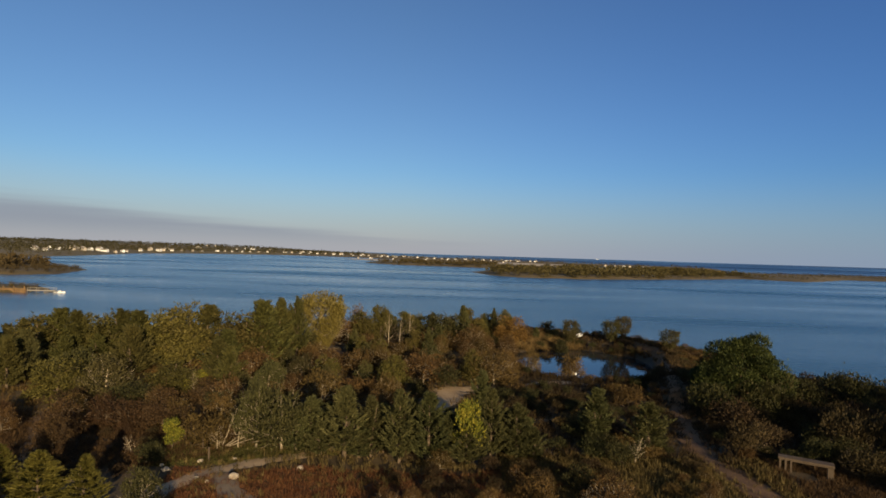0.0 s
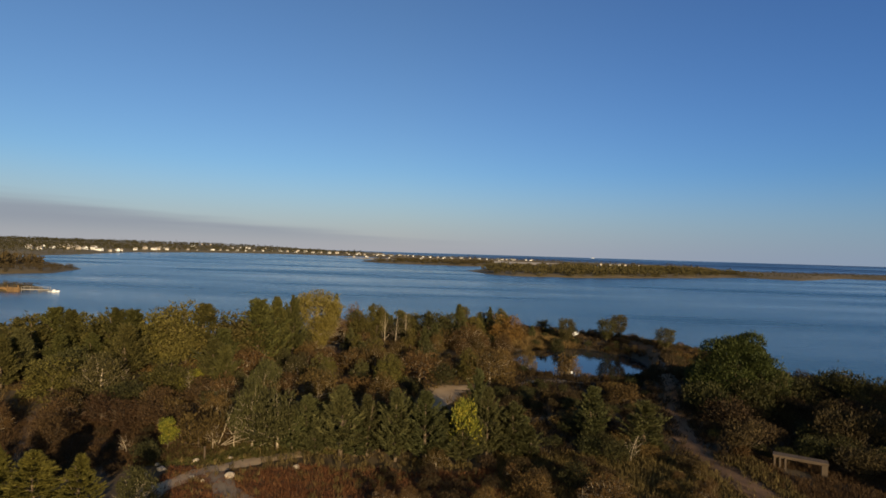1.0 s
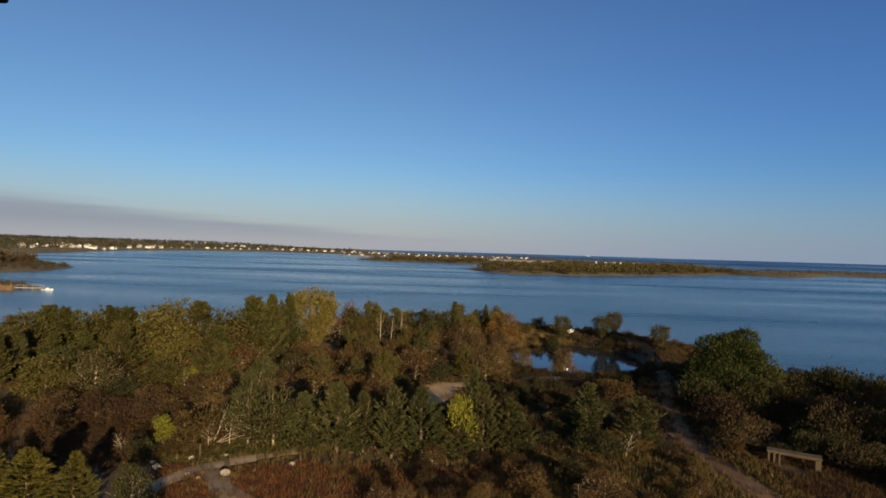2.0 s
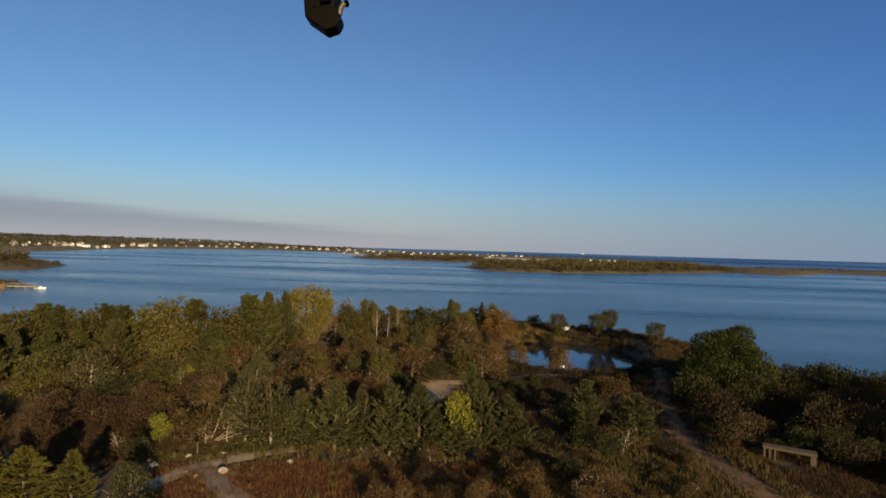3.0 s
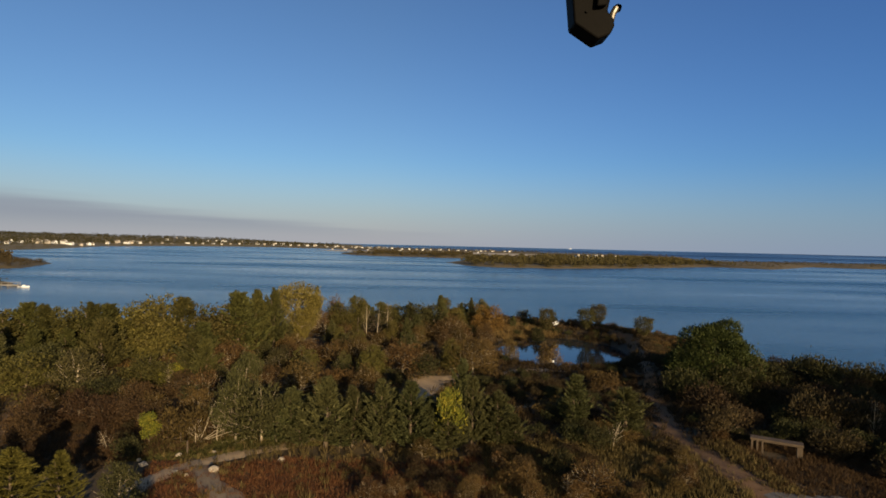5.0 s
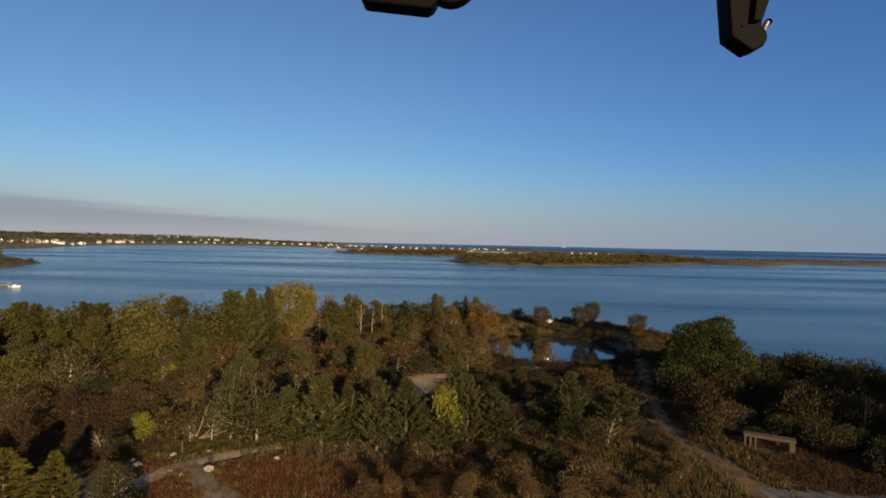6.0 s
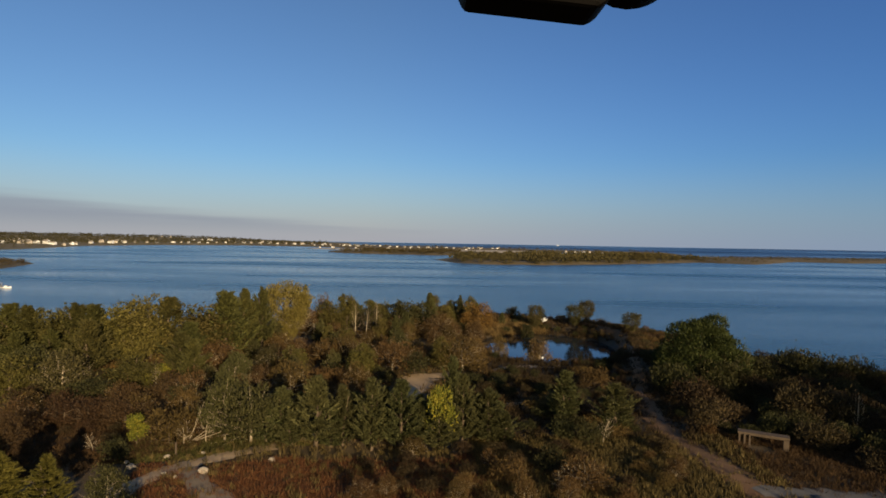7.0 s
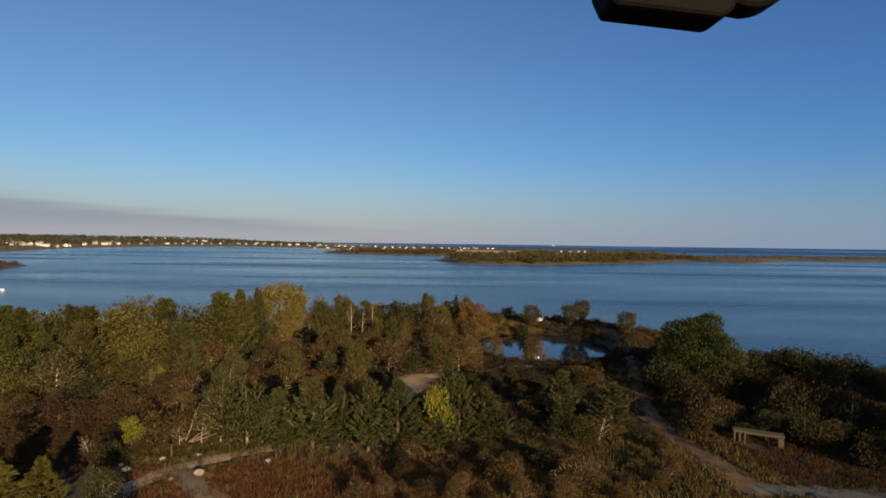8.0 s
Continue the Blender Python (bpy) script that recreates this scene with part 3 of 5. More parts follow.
def conifer_crown(rng, h, r, plumes, each, base, rise, leaf, taper=0.8, flat=0.3, uneven=1.0):
    """Branch plumes set round the stem, each a tapering spray of needles, uneven in reach."""
    f = np.sort(rng.uniform(0, 1, plumes)) ** 1.15 * 0.97
    a = np.arange(plumes) * 2.39996 + rng.normal(0, 0.25, plumes)
    q = rng.uniform(0, 6.28, 3)
    lobe = 1 + uneven * (0.22 * np.sin(3 * a + 9 * f + q[0]) + 0.2 * np.sin(2 * a - 13 * f + q[1]) + 0.14 * np.sin(a + 21 * f + q[2]))
    reach = r * (1 - f) ** taper * rng.uniform(0.72, 1.12, plumes) * lobe + 0.02 * r
    reach *= np.where(f < 0.1, 0.72 + 2.8 * f, 1)
    steep = rise + 0.9 * f ** 2 + rng.normal(0, 0.12, plumes)
    way = unit(np.stack([np.cos(a), np.sin(a), steep], 1))
    root = np.stack([np.zeros(plumes), np.zeros(plumes), base + (h - base) * f * 0.96], 1)
    k = np.repeat(np.arange(plumes), each)
    s = rng.uniform(0.12, 1.0, len(k)) ** 0.55
    side = unit(np.cross(way, np.array([0.0, 0.0, 1.0])))
    thick = (reach * 0.26)[k] * (1.12 - s)
    p = root[k] + way[k] * (reach[k] * s)[:, None] + side[k] * (rng.normal(0, 0.75, len(k)) * thick)[:, None]
    p[:, 2] += rng.normal(0, flat, len(k)) * thick + 0.10 * reach[k] * s ** 2
    p[:, 2] = np.maximum(p[:, 2] * h / p[:, 2].max(), 0.04)
    d = unit(way[k] + rng.normal(0, 0.42, p.shape) + np.array([0, 0, 0.25]))
    size = leaf * rng.uniform(0.7, 1.35, len(k)) * (1.15 - 0.35 * s)
    return slips(p, d, size * 1.25, size * 0.34, rng)


def broad_crown(rng, h, r, n, base, clumps, leaf, gap=0.0, upright=0.5, dome=False):
    """Uneven clumps of leaves held out on the limbs, with gaps between them."""
    c = unit(rng.normal(size=(clumps, 3))) * (rng.uniform(0.6 if clumps > 60 else 0.25, 1.0, (clumps, 1)) ** 0.6)
    mid, half = (base + h) / 2, (h - base) / 2
    if dome:
        c[:, 2] = np.abs(c[:, 2]) * 1.25 - 0.25
        mid, half = h * 0.30, h * (0.74 if clumps > 60 else 0.70)
    cr = r * rng.uniform(0.26, 0.46, clumps) * (0.82 if 60 < clumps < 80 else 0.68 if clumps > 30 else 1.0)
    centre = np.stack([c[:, 0] * (r - cr * 0.6), c[:, 1] * (r - cr * 0.6), mid + c[:, 2] * (half - 0.5 * cr)], 1)
    k = rng.integers(0, clumps, n)
    way = unit(rng.normal(size=(n, 3)) + np.array([0, 0, 0.25]))
    p = centre[k] + way * (cr[k] * rng.uniform(0.35 + gap, 1.05, n) ** 0.5)[:, None] * np.array([1, 1, 0.85])
    stray = rng.random(n) < 0.3
    p[stray] += rng.normal(0, min(0.14 * r, 0.2), (stray.sum(), 3))
    low = p[:, 2] < 0.06
    p[low, 2] = rng.uniform(0.05, 0.22 * h, low.sum())
    d = unit(way * 0.7 + rng.normal(0, 0.55, (n, 3)) + np.array([0, 0, upright]))
    size = leaf * rng.uniform(0.6, 1.5, n)
    return slips(p, d, size * 1.15, size * 0.5, rng)


def twigs(rng, h, r, n, length):
    """Fine bare twigs reaching out through the crown."""
    w = unit(rng.normal(size=(n, 3)) * np.array([1, 1, 0.6]) + np.array([0, 0, 0.35]))
    p = w * np.array([r, r, h * 0.62]) * rng.uniform(0.35, 0.85, (n, 1)) + np.array([0, 0, h * 0.3])
    p[:, 2] = np.maximum(p[:, 2], 0.1)
    d = unit(w + rng.normal(0, 0.3, w.shape) + np.array([0, 0, 0.45]))
    v, f = slips(p, d, length * rng.uniform(0.6, 1.4, n), 0.018, rng)
    return v, f


# kind: crown shape, height, radius, leaves, leaf length, material, bark, limbs, label, name, category
KINDS = {
    "cedar": ("cone", 3.9, 1.3, 7800, 0.17, CEDAR, BARK, 6, "dark green red cedar with ragged feathery sprays", "cedar_tree", "tree"),
    "warm": ("cone", 4.4, 1.65, 6500, 0.19, WARM, BARK, 6, "olive-green cedar with soft upswept branches in low sun", "cedar_tree", "tree"),
    "spruce": ("tier", 4.2, 1.75, 9000, 0.20, SPRUCE, BARK, 5, "sunlit yellow-green young spruce in open tiers", "spruce_tree", "tree"),
    "olive": ("broad", 4.2, 1.9, 5600, 0.15, OLIVE, BARK, 8, "olive-green leafy tree in the dense woodland", "olive_tree", "tree"),
    "upright": ("tall", 4.6, 1.45, 5200, 0.15, OLIVE, BARK, 8, "upright olive-green tree turning yellow", "olive_tree", "tree"),
    "russet": ("broad", 2.9, 1.7, 3600, 0.11, RUSSET, PALE_BARK, 16, "russet-brown half-bare autumn bush with pale branches", "autumn_bush", "bush"),
    "ruddy": ("broad", 2.6, 1.7, 3400, 0.11, RUDDY, BARK, 14, "dark reddish-brown autumn bush in the hollow behind the spruces", "autumn_bush", "bush"),
    "brown": ("low", 2.0, 1.7, 1700, 0.14, RUSSET, BARK, 8, "low brown thicket of bayberry scrub", "thicket_bush", "bush"),
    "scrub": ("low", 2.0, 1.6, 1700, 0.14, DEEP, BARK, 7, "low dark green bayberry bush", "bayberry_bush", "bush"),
    "briar": ("low", 2.0, 1.7, 1700, 0.14, SHADE_BRIAR, BARK, 8, "dark brown briar thicket in the low scrub", "briar_bush", "bush"),
    "grey": ("broad", 3.3, 1.7, 4200, 0.13, SAGE, PALE_BARK, 10, "grey-olive leafy bush with pale stems", "olive_bush", "bush"),
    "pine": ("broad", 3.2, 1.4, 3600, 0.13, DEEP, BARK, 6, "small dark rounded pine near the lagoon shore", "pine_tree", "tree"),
    "gold": ("fan", 7.4, 2.9, 17000, 0.17, GOLD, PALE_BARK, 16, "golden-yellow autumn tree with pale upswept branches", "golden_tree", "tree"),
    "lime": ("low", 2.8, 1.1, 2600, 0.14, LIME, BARK, 7, "bright yellow-green small tree in autumn leaf", "yellow_tree", "tree"),
    "orange": ("broad", 3.6, 1.9, 4200, 0.14, ORANGE, BARK, 8, "orange-red autumn maple by the pond", "maple_tree", "tree"),
    "great": ("broad", 7.4, 4.2, 34000, 0.17, GREEN, BARK, 14, "large broad dark green tree above the lagoon shore", "broad_tree", "tree"),
    "fan": ("fan", 4.0, 1.5, 4800, 0.14, SAGE, BARK, 9, "olive-grey small tree with upswept stems on the pond bank", "willow_tree", "tree"),
    "bare": ("none", 4.6, 1.3, 0, 0.2, None, BIRCH, 9, "leafless birch with a white trunk and fine branches", "bare_birch", "tree"),
    "oak": ("broad", 13.0, 4.4, 9000, 0.42, OLIVE, BARK, 14, "tall leafy oak on the land behind the viewpoint", "oak_tree", "tree"),
    "dead": ("none", 2.2, 1.0, 0, 0.2, None, PALE_BARK, 13, "small dead tree with bleached bare branches", "dead_tree", "tree"),
}
VARIANTS = {"warm": 5, "dead": 5, "bare": 3, "cedar": 5, "olive": 5, "upright": 4, "russet": 4, "ruddy": 4, "brown": 4, "scrub": 4, "grey": 3, "briar": 4}
MADE = {}


def tree_meshes(kind, k):
    if (kind, k) in MADE:
        return MADE[kind, k]
    shape, h, r, n, leaf, mat, bark, count, *_ = KINDS[kind]
    leaf *= 1.05
    rng = np.random.default_rng(sum(map(ord, kind)) * 10 + k)
    lean = (rng.normal(0, 0.05) * h, rng.normal(0, 0.05) * h)
    girth = {"none": 0.075, "low": 0.05}.get(shape, 0.022 * h + 0.01)
    if shape == "none":
        girth = (0.022 if kind == "dead" else 0.013) * h
        lean = (lean[0] * 4, lean[1] * 4) if kind == "dead" else lean
    tubes = limbs(rng, h * (0.7 if shape == "low" or kind in ("russet", "ruddy", "grey") else 0.9), r * (1.0 if shape != "cone" else 0.6), count, girth, lean, 0.12 if shape == "low" else 0.25, {"bare": 0.3, "gold": 0.6, "russet": 0.5}.get(kind, 0.45))
    sprigs = None
    if kind in ("russet", "ruddy", "brown", "grey", "briar", "bare", "dead", "gold"):
        v, f = twigs(rng, h, r * (0.75 if shape == "none" else 1.0), {"bare": 150, "dead": 60, "gold": 300}.get(kind, 130), 0.16 * h)
        sprigs = mesh_of(kind + "_twigs", v, f, BARK if kind == "bare" else bark)
    trunk = mesh_of(kind + "_trunk", *join_tubes(tubes), bark)
    crown = None
    if mat:
        if shape == "cone":
            v, f = conifer_crown(rng, h, r, 130, n // 130, 0.15, 0.75, leaf, 0.66 if kind == "cedar" else 0.68)
        elif shape == "tier":
            v, f = conifer_crown(rng, h, r, 110, n // 110, 0.2, 0.22, leaf, 0.9, 0.12, 0.4)
        elif shape == "fan":
            v, f = broad_crown(rng, h, r, n, h * 0.03, 130, leaf, 0.1, 1.2)
            v[:, :2] *= (0.45 + 0.65 * np.clip(v[:, 2:] / h, 0, 0.85))
        elif shape == "tall":
            v, f = broad_crown(rng, h * 1.06, r, n, h * 0.10, 60, leaf, 0.0, 1.3)
        elif shape == "low":
            v, f = broad_crown(rng, h, r, n, 0.15, 18, leaf, 0.1, 0.8)
        else:
            v, f = broad_crown(rng, h * 1.02, r, n, 0.0, 62 if kind == "great" else 60, leaf, 0.15 if kind == "great" else 0.0, 1.0 if kind == "great" else 0.7, True)
        crown = mesh_of(kind + "_crown", v, f, mat)
    MADE[kind, k] = trunk, crown, sprigs
    return MADE[kind, k]


STANDING = []


def plant(kind, x, y, size=1.0, turn=0.0, wide=1.0, k=0, label=""):
    *_, text, name, category = KINDS[kind]
    trunk, crown, sprigs = tree_meshes(kind, k % VARIANTS.get(kind, 1))
    ob = thing(name, pose(x, y, ground_z(x, y) - 0.04, 0, 0, turn) @ Matrix.Diagonal((size * wide, size * wide, size, 1)), label or text, category, category + "s of the shore")
    part("stem" if category == "bush" else "trunk", trunk, None, ob)
    if crown:
        part("foliage" if category == "bush" else "crown", crown, None, ob)
    if sprigs:
        tagged(part("brushwood", sprigs, None, ob), kind="stuff")
    STANDING.append((x, y, KINDS[kind][2] * size * wide))
    return ob


# kind, place, size, breadth
for k, (kind, x, y, size, wide) in enumerate((
    ("cedar", -6.8, 35.7, 1.14, 1.37),
    ("cedar", -5.2, 36.2, 0.99, 1.13),
    ("cedar", -3.3, 35.7, 1.17, 1.09),
    ("cedar", -1.5, 36.1, 1.12, 1.35),
    ("cedar", -5.9, 36, 0.69, 1.81),
    ("cedar", -0.5, 36.4, 0.75, 1.46),
    ("lime", 1, 36.2, 1.42, 0.66),
    ("cedar", 0.9, 35.8, 0.66, 1.9),
    ("cedar", 2.5, 36.9, 1.17, 0.97),
    ("cedar", 4.2, 37.2, 0.92, 1.46),
    ("cedar", 5.3, 37.1, 0.54, 1.5),
    ("grey", -11, 36.3, 1.36, 0.86),
    ("grey", -12.9, 37, 1.43, 0.61),
    ("grey", -13.6, 38.4, 1.1, 0.9),
    ("cedar", -9.2, 36.8, 0.89, 1.43),
    ("cedar", -10.1, 36.4, 0.63, 1.72),
    ("spruce", -19.8, 26.8, 0.68, 1.6),
    ("spruce", -17.6, 26.9, 0.66, 1.1),
    ("grey", -14.9, 27, 0.74, 0.86),
    # unseen spruce and bush, added below the view to shade hollow and path
    ("spruce", -20.6, 23.4, 0.66, 1.2),
    ("grey", -12.9, 24.0, 0.72, 0.9),
    ("spruce", -22.4, 27.6, 0.67, 1.2),
    ("lime", -17.9, 35.8, 0.72, 0.95),
    ("lime", -22.9, 50.1, 0.7, 0.9),
    ("orange", -28.5, 53.1, 0.41, 1.15),
    ("dead", -14, 36.7, 1.28, 0.57),
    ("dead", -15.2, 36.3, 0.91, 0.8),
    ("dead", -20, 34.8, 0.65, 0.8),
    ("dead", -22.9, 49.1, 1.11, 0.57),
    ("olive", -44.2, 58.4, 1.31, 1.80),
    ("warm", -42, 58.7, 1.40, 1.81),
    ("warm", -40.4, 58.9, 1.35, 1.50),
    ("olive", -37.2, 59.3, 1.39, 1.28),
    ("warm", -35.8, 59.5, 1.41, 1.38),
    ("warm", -34.2, 59.7, 1.37, 1.50),
    ("olive", -30.6, 60.2, 1.51, 1.34),
    ("olive", -28.8, 60.4, 1.62, 1.24),
    ("warm", -27.5, 62.1, 1.50, 1.55),
    ("olive", -23.4, 61.1, 1.56, 1.46),
    ("warm", -21.3, 61.4, 1.68, 1.53),
    ("cedar", -40.5, 52.0, 1.25, 1.4),
    ("warm", -22.6, 64.5, 1.63, 0.81),
    ("warm", -20.6, 65.5, 1.68, 0.74),
    ("warm", -18.9, 66.5, 1.72, 0.68),
    ("upright", -21, 66.3, 1.51, 0.75),
    ("upright", -21.1, 72, 1.33, 0.75),
    ("grey", -29.8, 47.5, 1.19, 1.17),
    ("olive", -33.1, 46.2, 0.88, 1.52),
    ("olive", -24.8, 48.9, 0.76, 1.87),
    ("ruddy", -20.8, 46.6, 0.88, 1.24),
    ("gold", -17.4, 71.7, 1.06, 1.21),
    ("cedar", -17.2, 82, 1.74, 0.45),
    ("russet", -14.6, 81.4, 2.01, 0.54),
    ("upright", -11.1, 80.9, 1.26, 0.88),
    ("bare", -9.2, 75.5, 1.31, 0.67),
    ("bare", -7.8, 75.7, 1.18, 0.59),
    ("bare", -6.7, 78.7, 1.23, 0.69),
    ("olive", -6, 82.8, 1.02, 0.85),
    ("pine", -3.6, 81.1, 1.67, 1.14),
    ("pine", -1.2, 82.5, 1.49, 0.98),
    ("cedar", 0.7, 83.9, 1.4, 0.96),
    ("upright", 2.7, 85.4, 0.87, 1.15),
    ("cedar", 5.5, 88.7, 1.23, 0.64),
    ("orange", 8, 85.1, 1.23, 1.27),
    ("pine", 14.6, 94.7, 0.94, 1.21),
    ("cedar", 12.3, 89.9, 0.53, 1.22),
    ("fan", 17.4, 88.6, 1.05, 1.0),
    ("pine", 15.4, 84.8, 0.92, 0.85),
    ("fan", 23.4, 87.7, 0.92, 1.2),
    ("fan", 25.3, 88.2, 0.95, 1.1),
    ("fan", 29, 78.6, 0.8, 1.35),
    ("great", 26.0, 52.5, 0.88, 1.13),
    ("scrub", 27.8, 50.3, 1.76, 0.71),
    ("russet", 3.8, 56.8, 1.37, 1.17),
    ("russet", -3.2, 56, 1.21, 1.35),
    ("russet", -11.4, 48.4, 1, 1.28),
    ("russet", -10.1, 59.9, 1.03, 1.36),
    ("russet", -13.6, 62.3, 0.86, 1.49),
    ("russet", 13.3, 65.5, 1.35, 0.72),
    ("russet", 8.6, 64.6, 1.0, 0.62),
    ("russet", -8.3, 60.1, 1.24, 0.85),
    ("scrub", -1, 55.3, 1.16, 0.89),
    ("cedar", 2.0, 41.2, 1.27, 0.8),
    ("cedar", 10.2, 40.9, 0.98, 1.37),
    ("cedar", 13.5, 39.6, 0.86, 1.74),
    ("dead", 11.7, 36.7, 0.92, 0.9),
    ("scrub", 10.7, 36.2, 0.81, 0.83),
    ("scrub", 9.4, 44.0, 0.5, 1.3),
    ("scrub", 8.9, 42.2, 0.5, 1.43),
    ("brown", 15.4, 51, 1.02, 0.88),
    ("briar", 27.8, 40.7, 1.52, 0.78),
    ("briar", 30.3, 40.3, 1.51, 0.7),
    ("dead", 28.1, 42.6, 0.97, 0.53),
    ("dead", 31.7, 42.2, 1.02, 0.62),
    ("dead", 30.7, 39.2, 1.6, 0.45),
    ("scrub", 31.6, 52.6, 1.31, 0.87),
    ("scrub", 35.6, 53, 1.64, 0.91),
    ("scrub", 38.8, 52.3, 1.49, 0.98),
    ("scrub", 40.5, 51.6, 1.42, 0.68),
    ("briar", 19.8, 38.9, 1.07, 0.85),
    ("briar", 21.8, 40.8, 1.02, 0.94),
    ("russet", 8.5, 29.8, 0.64, 1.51),
    ("brown", 4.5, 30.4, 0.68, 1.04),
    ("scrub", 7.3, 32.4, 0.73, 0.97),
    ("ruddy", -25.2, 35.1, 0.91, 0.79),
    ("scrub", -17.9, 33.5, 0.7, 0.89),
    ("brown", -16.1, 36.2, 1.18, 0.81),
    ("cedar", -8.1, 37.1, 0.78, 1.33),
    ("cedar", -4.5, 37.2, 0.82, 1.27),
    ("cedar", -2.6, 37.6, 0.89, 1.18),
    ("cedar", -0.3, 37.5, 0.79, 1.21),
    ("cedar", 3.5, 38, 0.8, 1.33),
    ("cedar", 4.9, 37.9, 0.66, 1.37),
    ("cedar", -8.4, 35.8, 0.55, 1.56),
    ("ruddy", -23.4, 40.2, 0.82, 1.25),
    ("ruddy", -20.6, 39.6, 0.78, 1.2),
    ("russet", -17.2, 68.4, 0.75, 1.5),
    ("lime", -23.9, 49.2, 0.5, 1.2),
    ("russet", -15.3, 78.7, 1.33, 0.94),
    ("olive", -12.5, 79.2, 0.88, 1.27),
    ("russet", -8.7, 73.3, 0.62, 1.5),
    ("olive", -6.3, 79.7, 0.87, 1.2),
    ("olive", -13.3, 78.6, 1.12, 1.03),
    ("pine", -7.2, 80.5, 1.21, 1.19),
    ("russet", -11.4, 71.6, 0.95, 1.3),
    ("russet", 1.6, 77.1, 1.33, 1.19),
    ("scrub", 21.9, 48.9, 1.46, 0.94),
    ("scrub", 25.9, 49.1, 1.62, 0.95),
    ("briar", 22.3, 46.1, 1.15, 1.17),
    ("dead", 7.1, 29.6, 0.62, 0.95),
)):
    plant(kind, x, y, size, 71.0 * k, wide, k)


GLADES = ((-27.2, 53.2), (-27.2, 48.4), (-26.0, 55.6), (-21.1, 61.9), (-18.2, 59.0), (-15.3, 68.9), (-10.8, 57.6), (-9.3, 60.7), (-6.0, 61.3), (-1.3, 67.7), (-12.3, 45.5), (-10.3, 43.6))


def sunlit(x, y):
    """True on the strip south-east of the wide gravel bend, which stays low."""
    a, c = (x + 0.2) * 0.407 - (y - 53.5) * 0.914, (x + 0.2) * 0.914 + (y - 53.5) * 0.407
    return 0 < a < 17 and abs(c) < 2.6


def scatter(kinds, x0, x1, y0, y1, spacing, low, high, seed, keep=lambda x, y: True, margin=0.7, packed=0.62, broad=1.0):
    """Plants of several kinds over a stretch of the plan, thinned where others stand."""
    rng = np.random.default_rng(seed)
    for i in range(int((x1 - x0) * (y1 - y0) / spacing ** 2 * 2.2)):
        x, y = rng.uniform(x0, x1), rng.uniform(y0, y1)
        kind = kinds[rng.integers(len(kinds))]
        size, turn, wide = rng.uniform(low, high), rng.uniform(0, 360), rng.uniform(0.85, 1.15) * broad
        own = KINDS[kind][2] * size * broad
        if any(math.hypot(x - a, (y - b) * 0.7) < 1.5 + 0.5 * own for a, b in GLADES) or (size > 0.42 and sunlit(x, y)):
            continue
        if abs(x) > 0.84 * y + 5 or not keep(x, y) or pond_shape(np.array(x), np.array(y)) < 1.16:
            continue
        if np.interp(x, SHORE_X, SHORE_Y) - y < 1.5 or not off_paths(x, y, margin * own):
            continue
        if any(math.hypot(x - a, y - b) < packed * max(spacing * 0.9, (own + c) * 0.75) for a, b, c in STANDING):
            continue
        plant(kind, round(x, 2), round(y, 2), size, turn, wide, i)


# unseen tall oaks added behind the viewpoint, casting long shadows north-west over eastern thicket
for k in range(5):
    plant("oak", 48.0 + 6.5 * k, 4.0 + 2.0 * math.sin(2.1 * k), (1.0, 1.05, 1.1, 1.1, 1.1)[k], 53.0 * k)

scatter(("warm", "warm", "olive", "russet", "warm", "grey", "warm", "russet"), -60, -19, 47, 70, 3.3, 0.85, 1.2, 11, broad=1.35)
scatter(("ruddy", "russet", "briar", "ruddy", "scrub"), -34, -17, 36, 47, 2.7, 0.7, 1.0, 12, keep=lambda x, y: y > 39 or x < -27)
scatter(("briar", "ruddy"), -27, -17, 30, 39, 2.2, 0.25, 0.4, 35)
scatter(("russet", "brown", "russet", "olive", "scrub", "grey"), -20, 6, 41, 70, 2.9, 0.65, 0.95, 13)
scatter(("russet", "upright", "cedar", "olive", "scrub", "russet"), -20, 8, 70, 101, 3.3, 0.75, 1.0, 14)
scatter(("scrub", "briar", "brown", "scrub"), 4, 13.5, 37, 60, 1.9, 0.4, 0.65, 15, packed=0.55, keep=lambda x, y: y < 52)
scatter(("briar", "scrub"), 4, 13.5, 52, 59, 2.0, 0.25, 0.4, 27, packed=0.55)
scatter(("brown", "briar", "scrub"), 13.5, 23, 33, 62, 1.7, 0.3, 0.5, 20, margin=1.5, packed=0.5)
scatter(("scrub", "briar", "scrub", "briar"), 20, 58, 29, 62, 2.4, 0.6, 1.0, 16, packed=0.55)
scatter(("briar", "scrub"), 4, 40, 62, 72, 1.8, 0.25, 0.45, 17)
scatter(("briar", "russet", "scrub"), 4, 40, 84, 102, 2.0, 0.35, 0.6, 18)
# dark scrub added on the inner pond slope in place of shade
scatter(("scrub", "briar"), 19, 27, 64, 86, 1.3, 0.28, 0.42, 30, margin=0.9, packed=0.4, keep=lambda x, y: pond_shape(np.array(x), np.array(y)) < 1.5)
scatter(("brown", "brown", "briar"), 22, 38, 60, 94, 1.7, 0.25, 0.45, 21, margin=1.0, packed=0.5)
scatter(("brown", "briar", "russet"), -4, 17, 27, 36, 2.1, 0.28, 0.5, 19, margin=1.1)


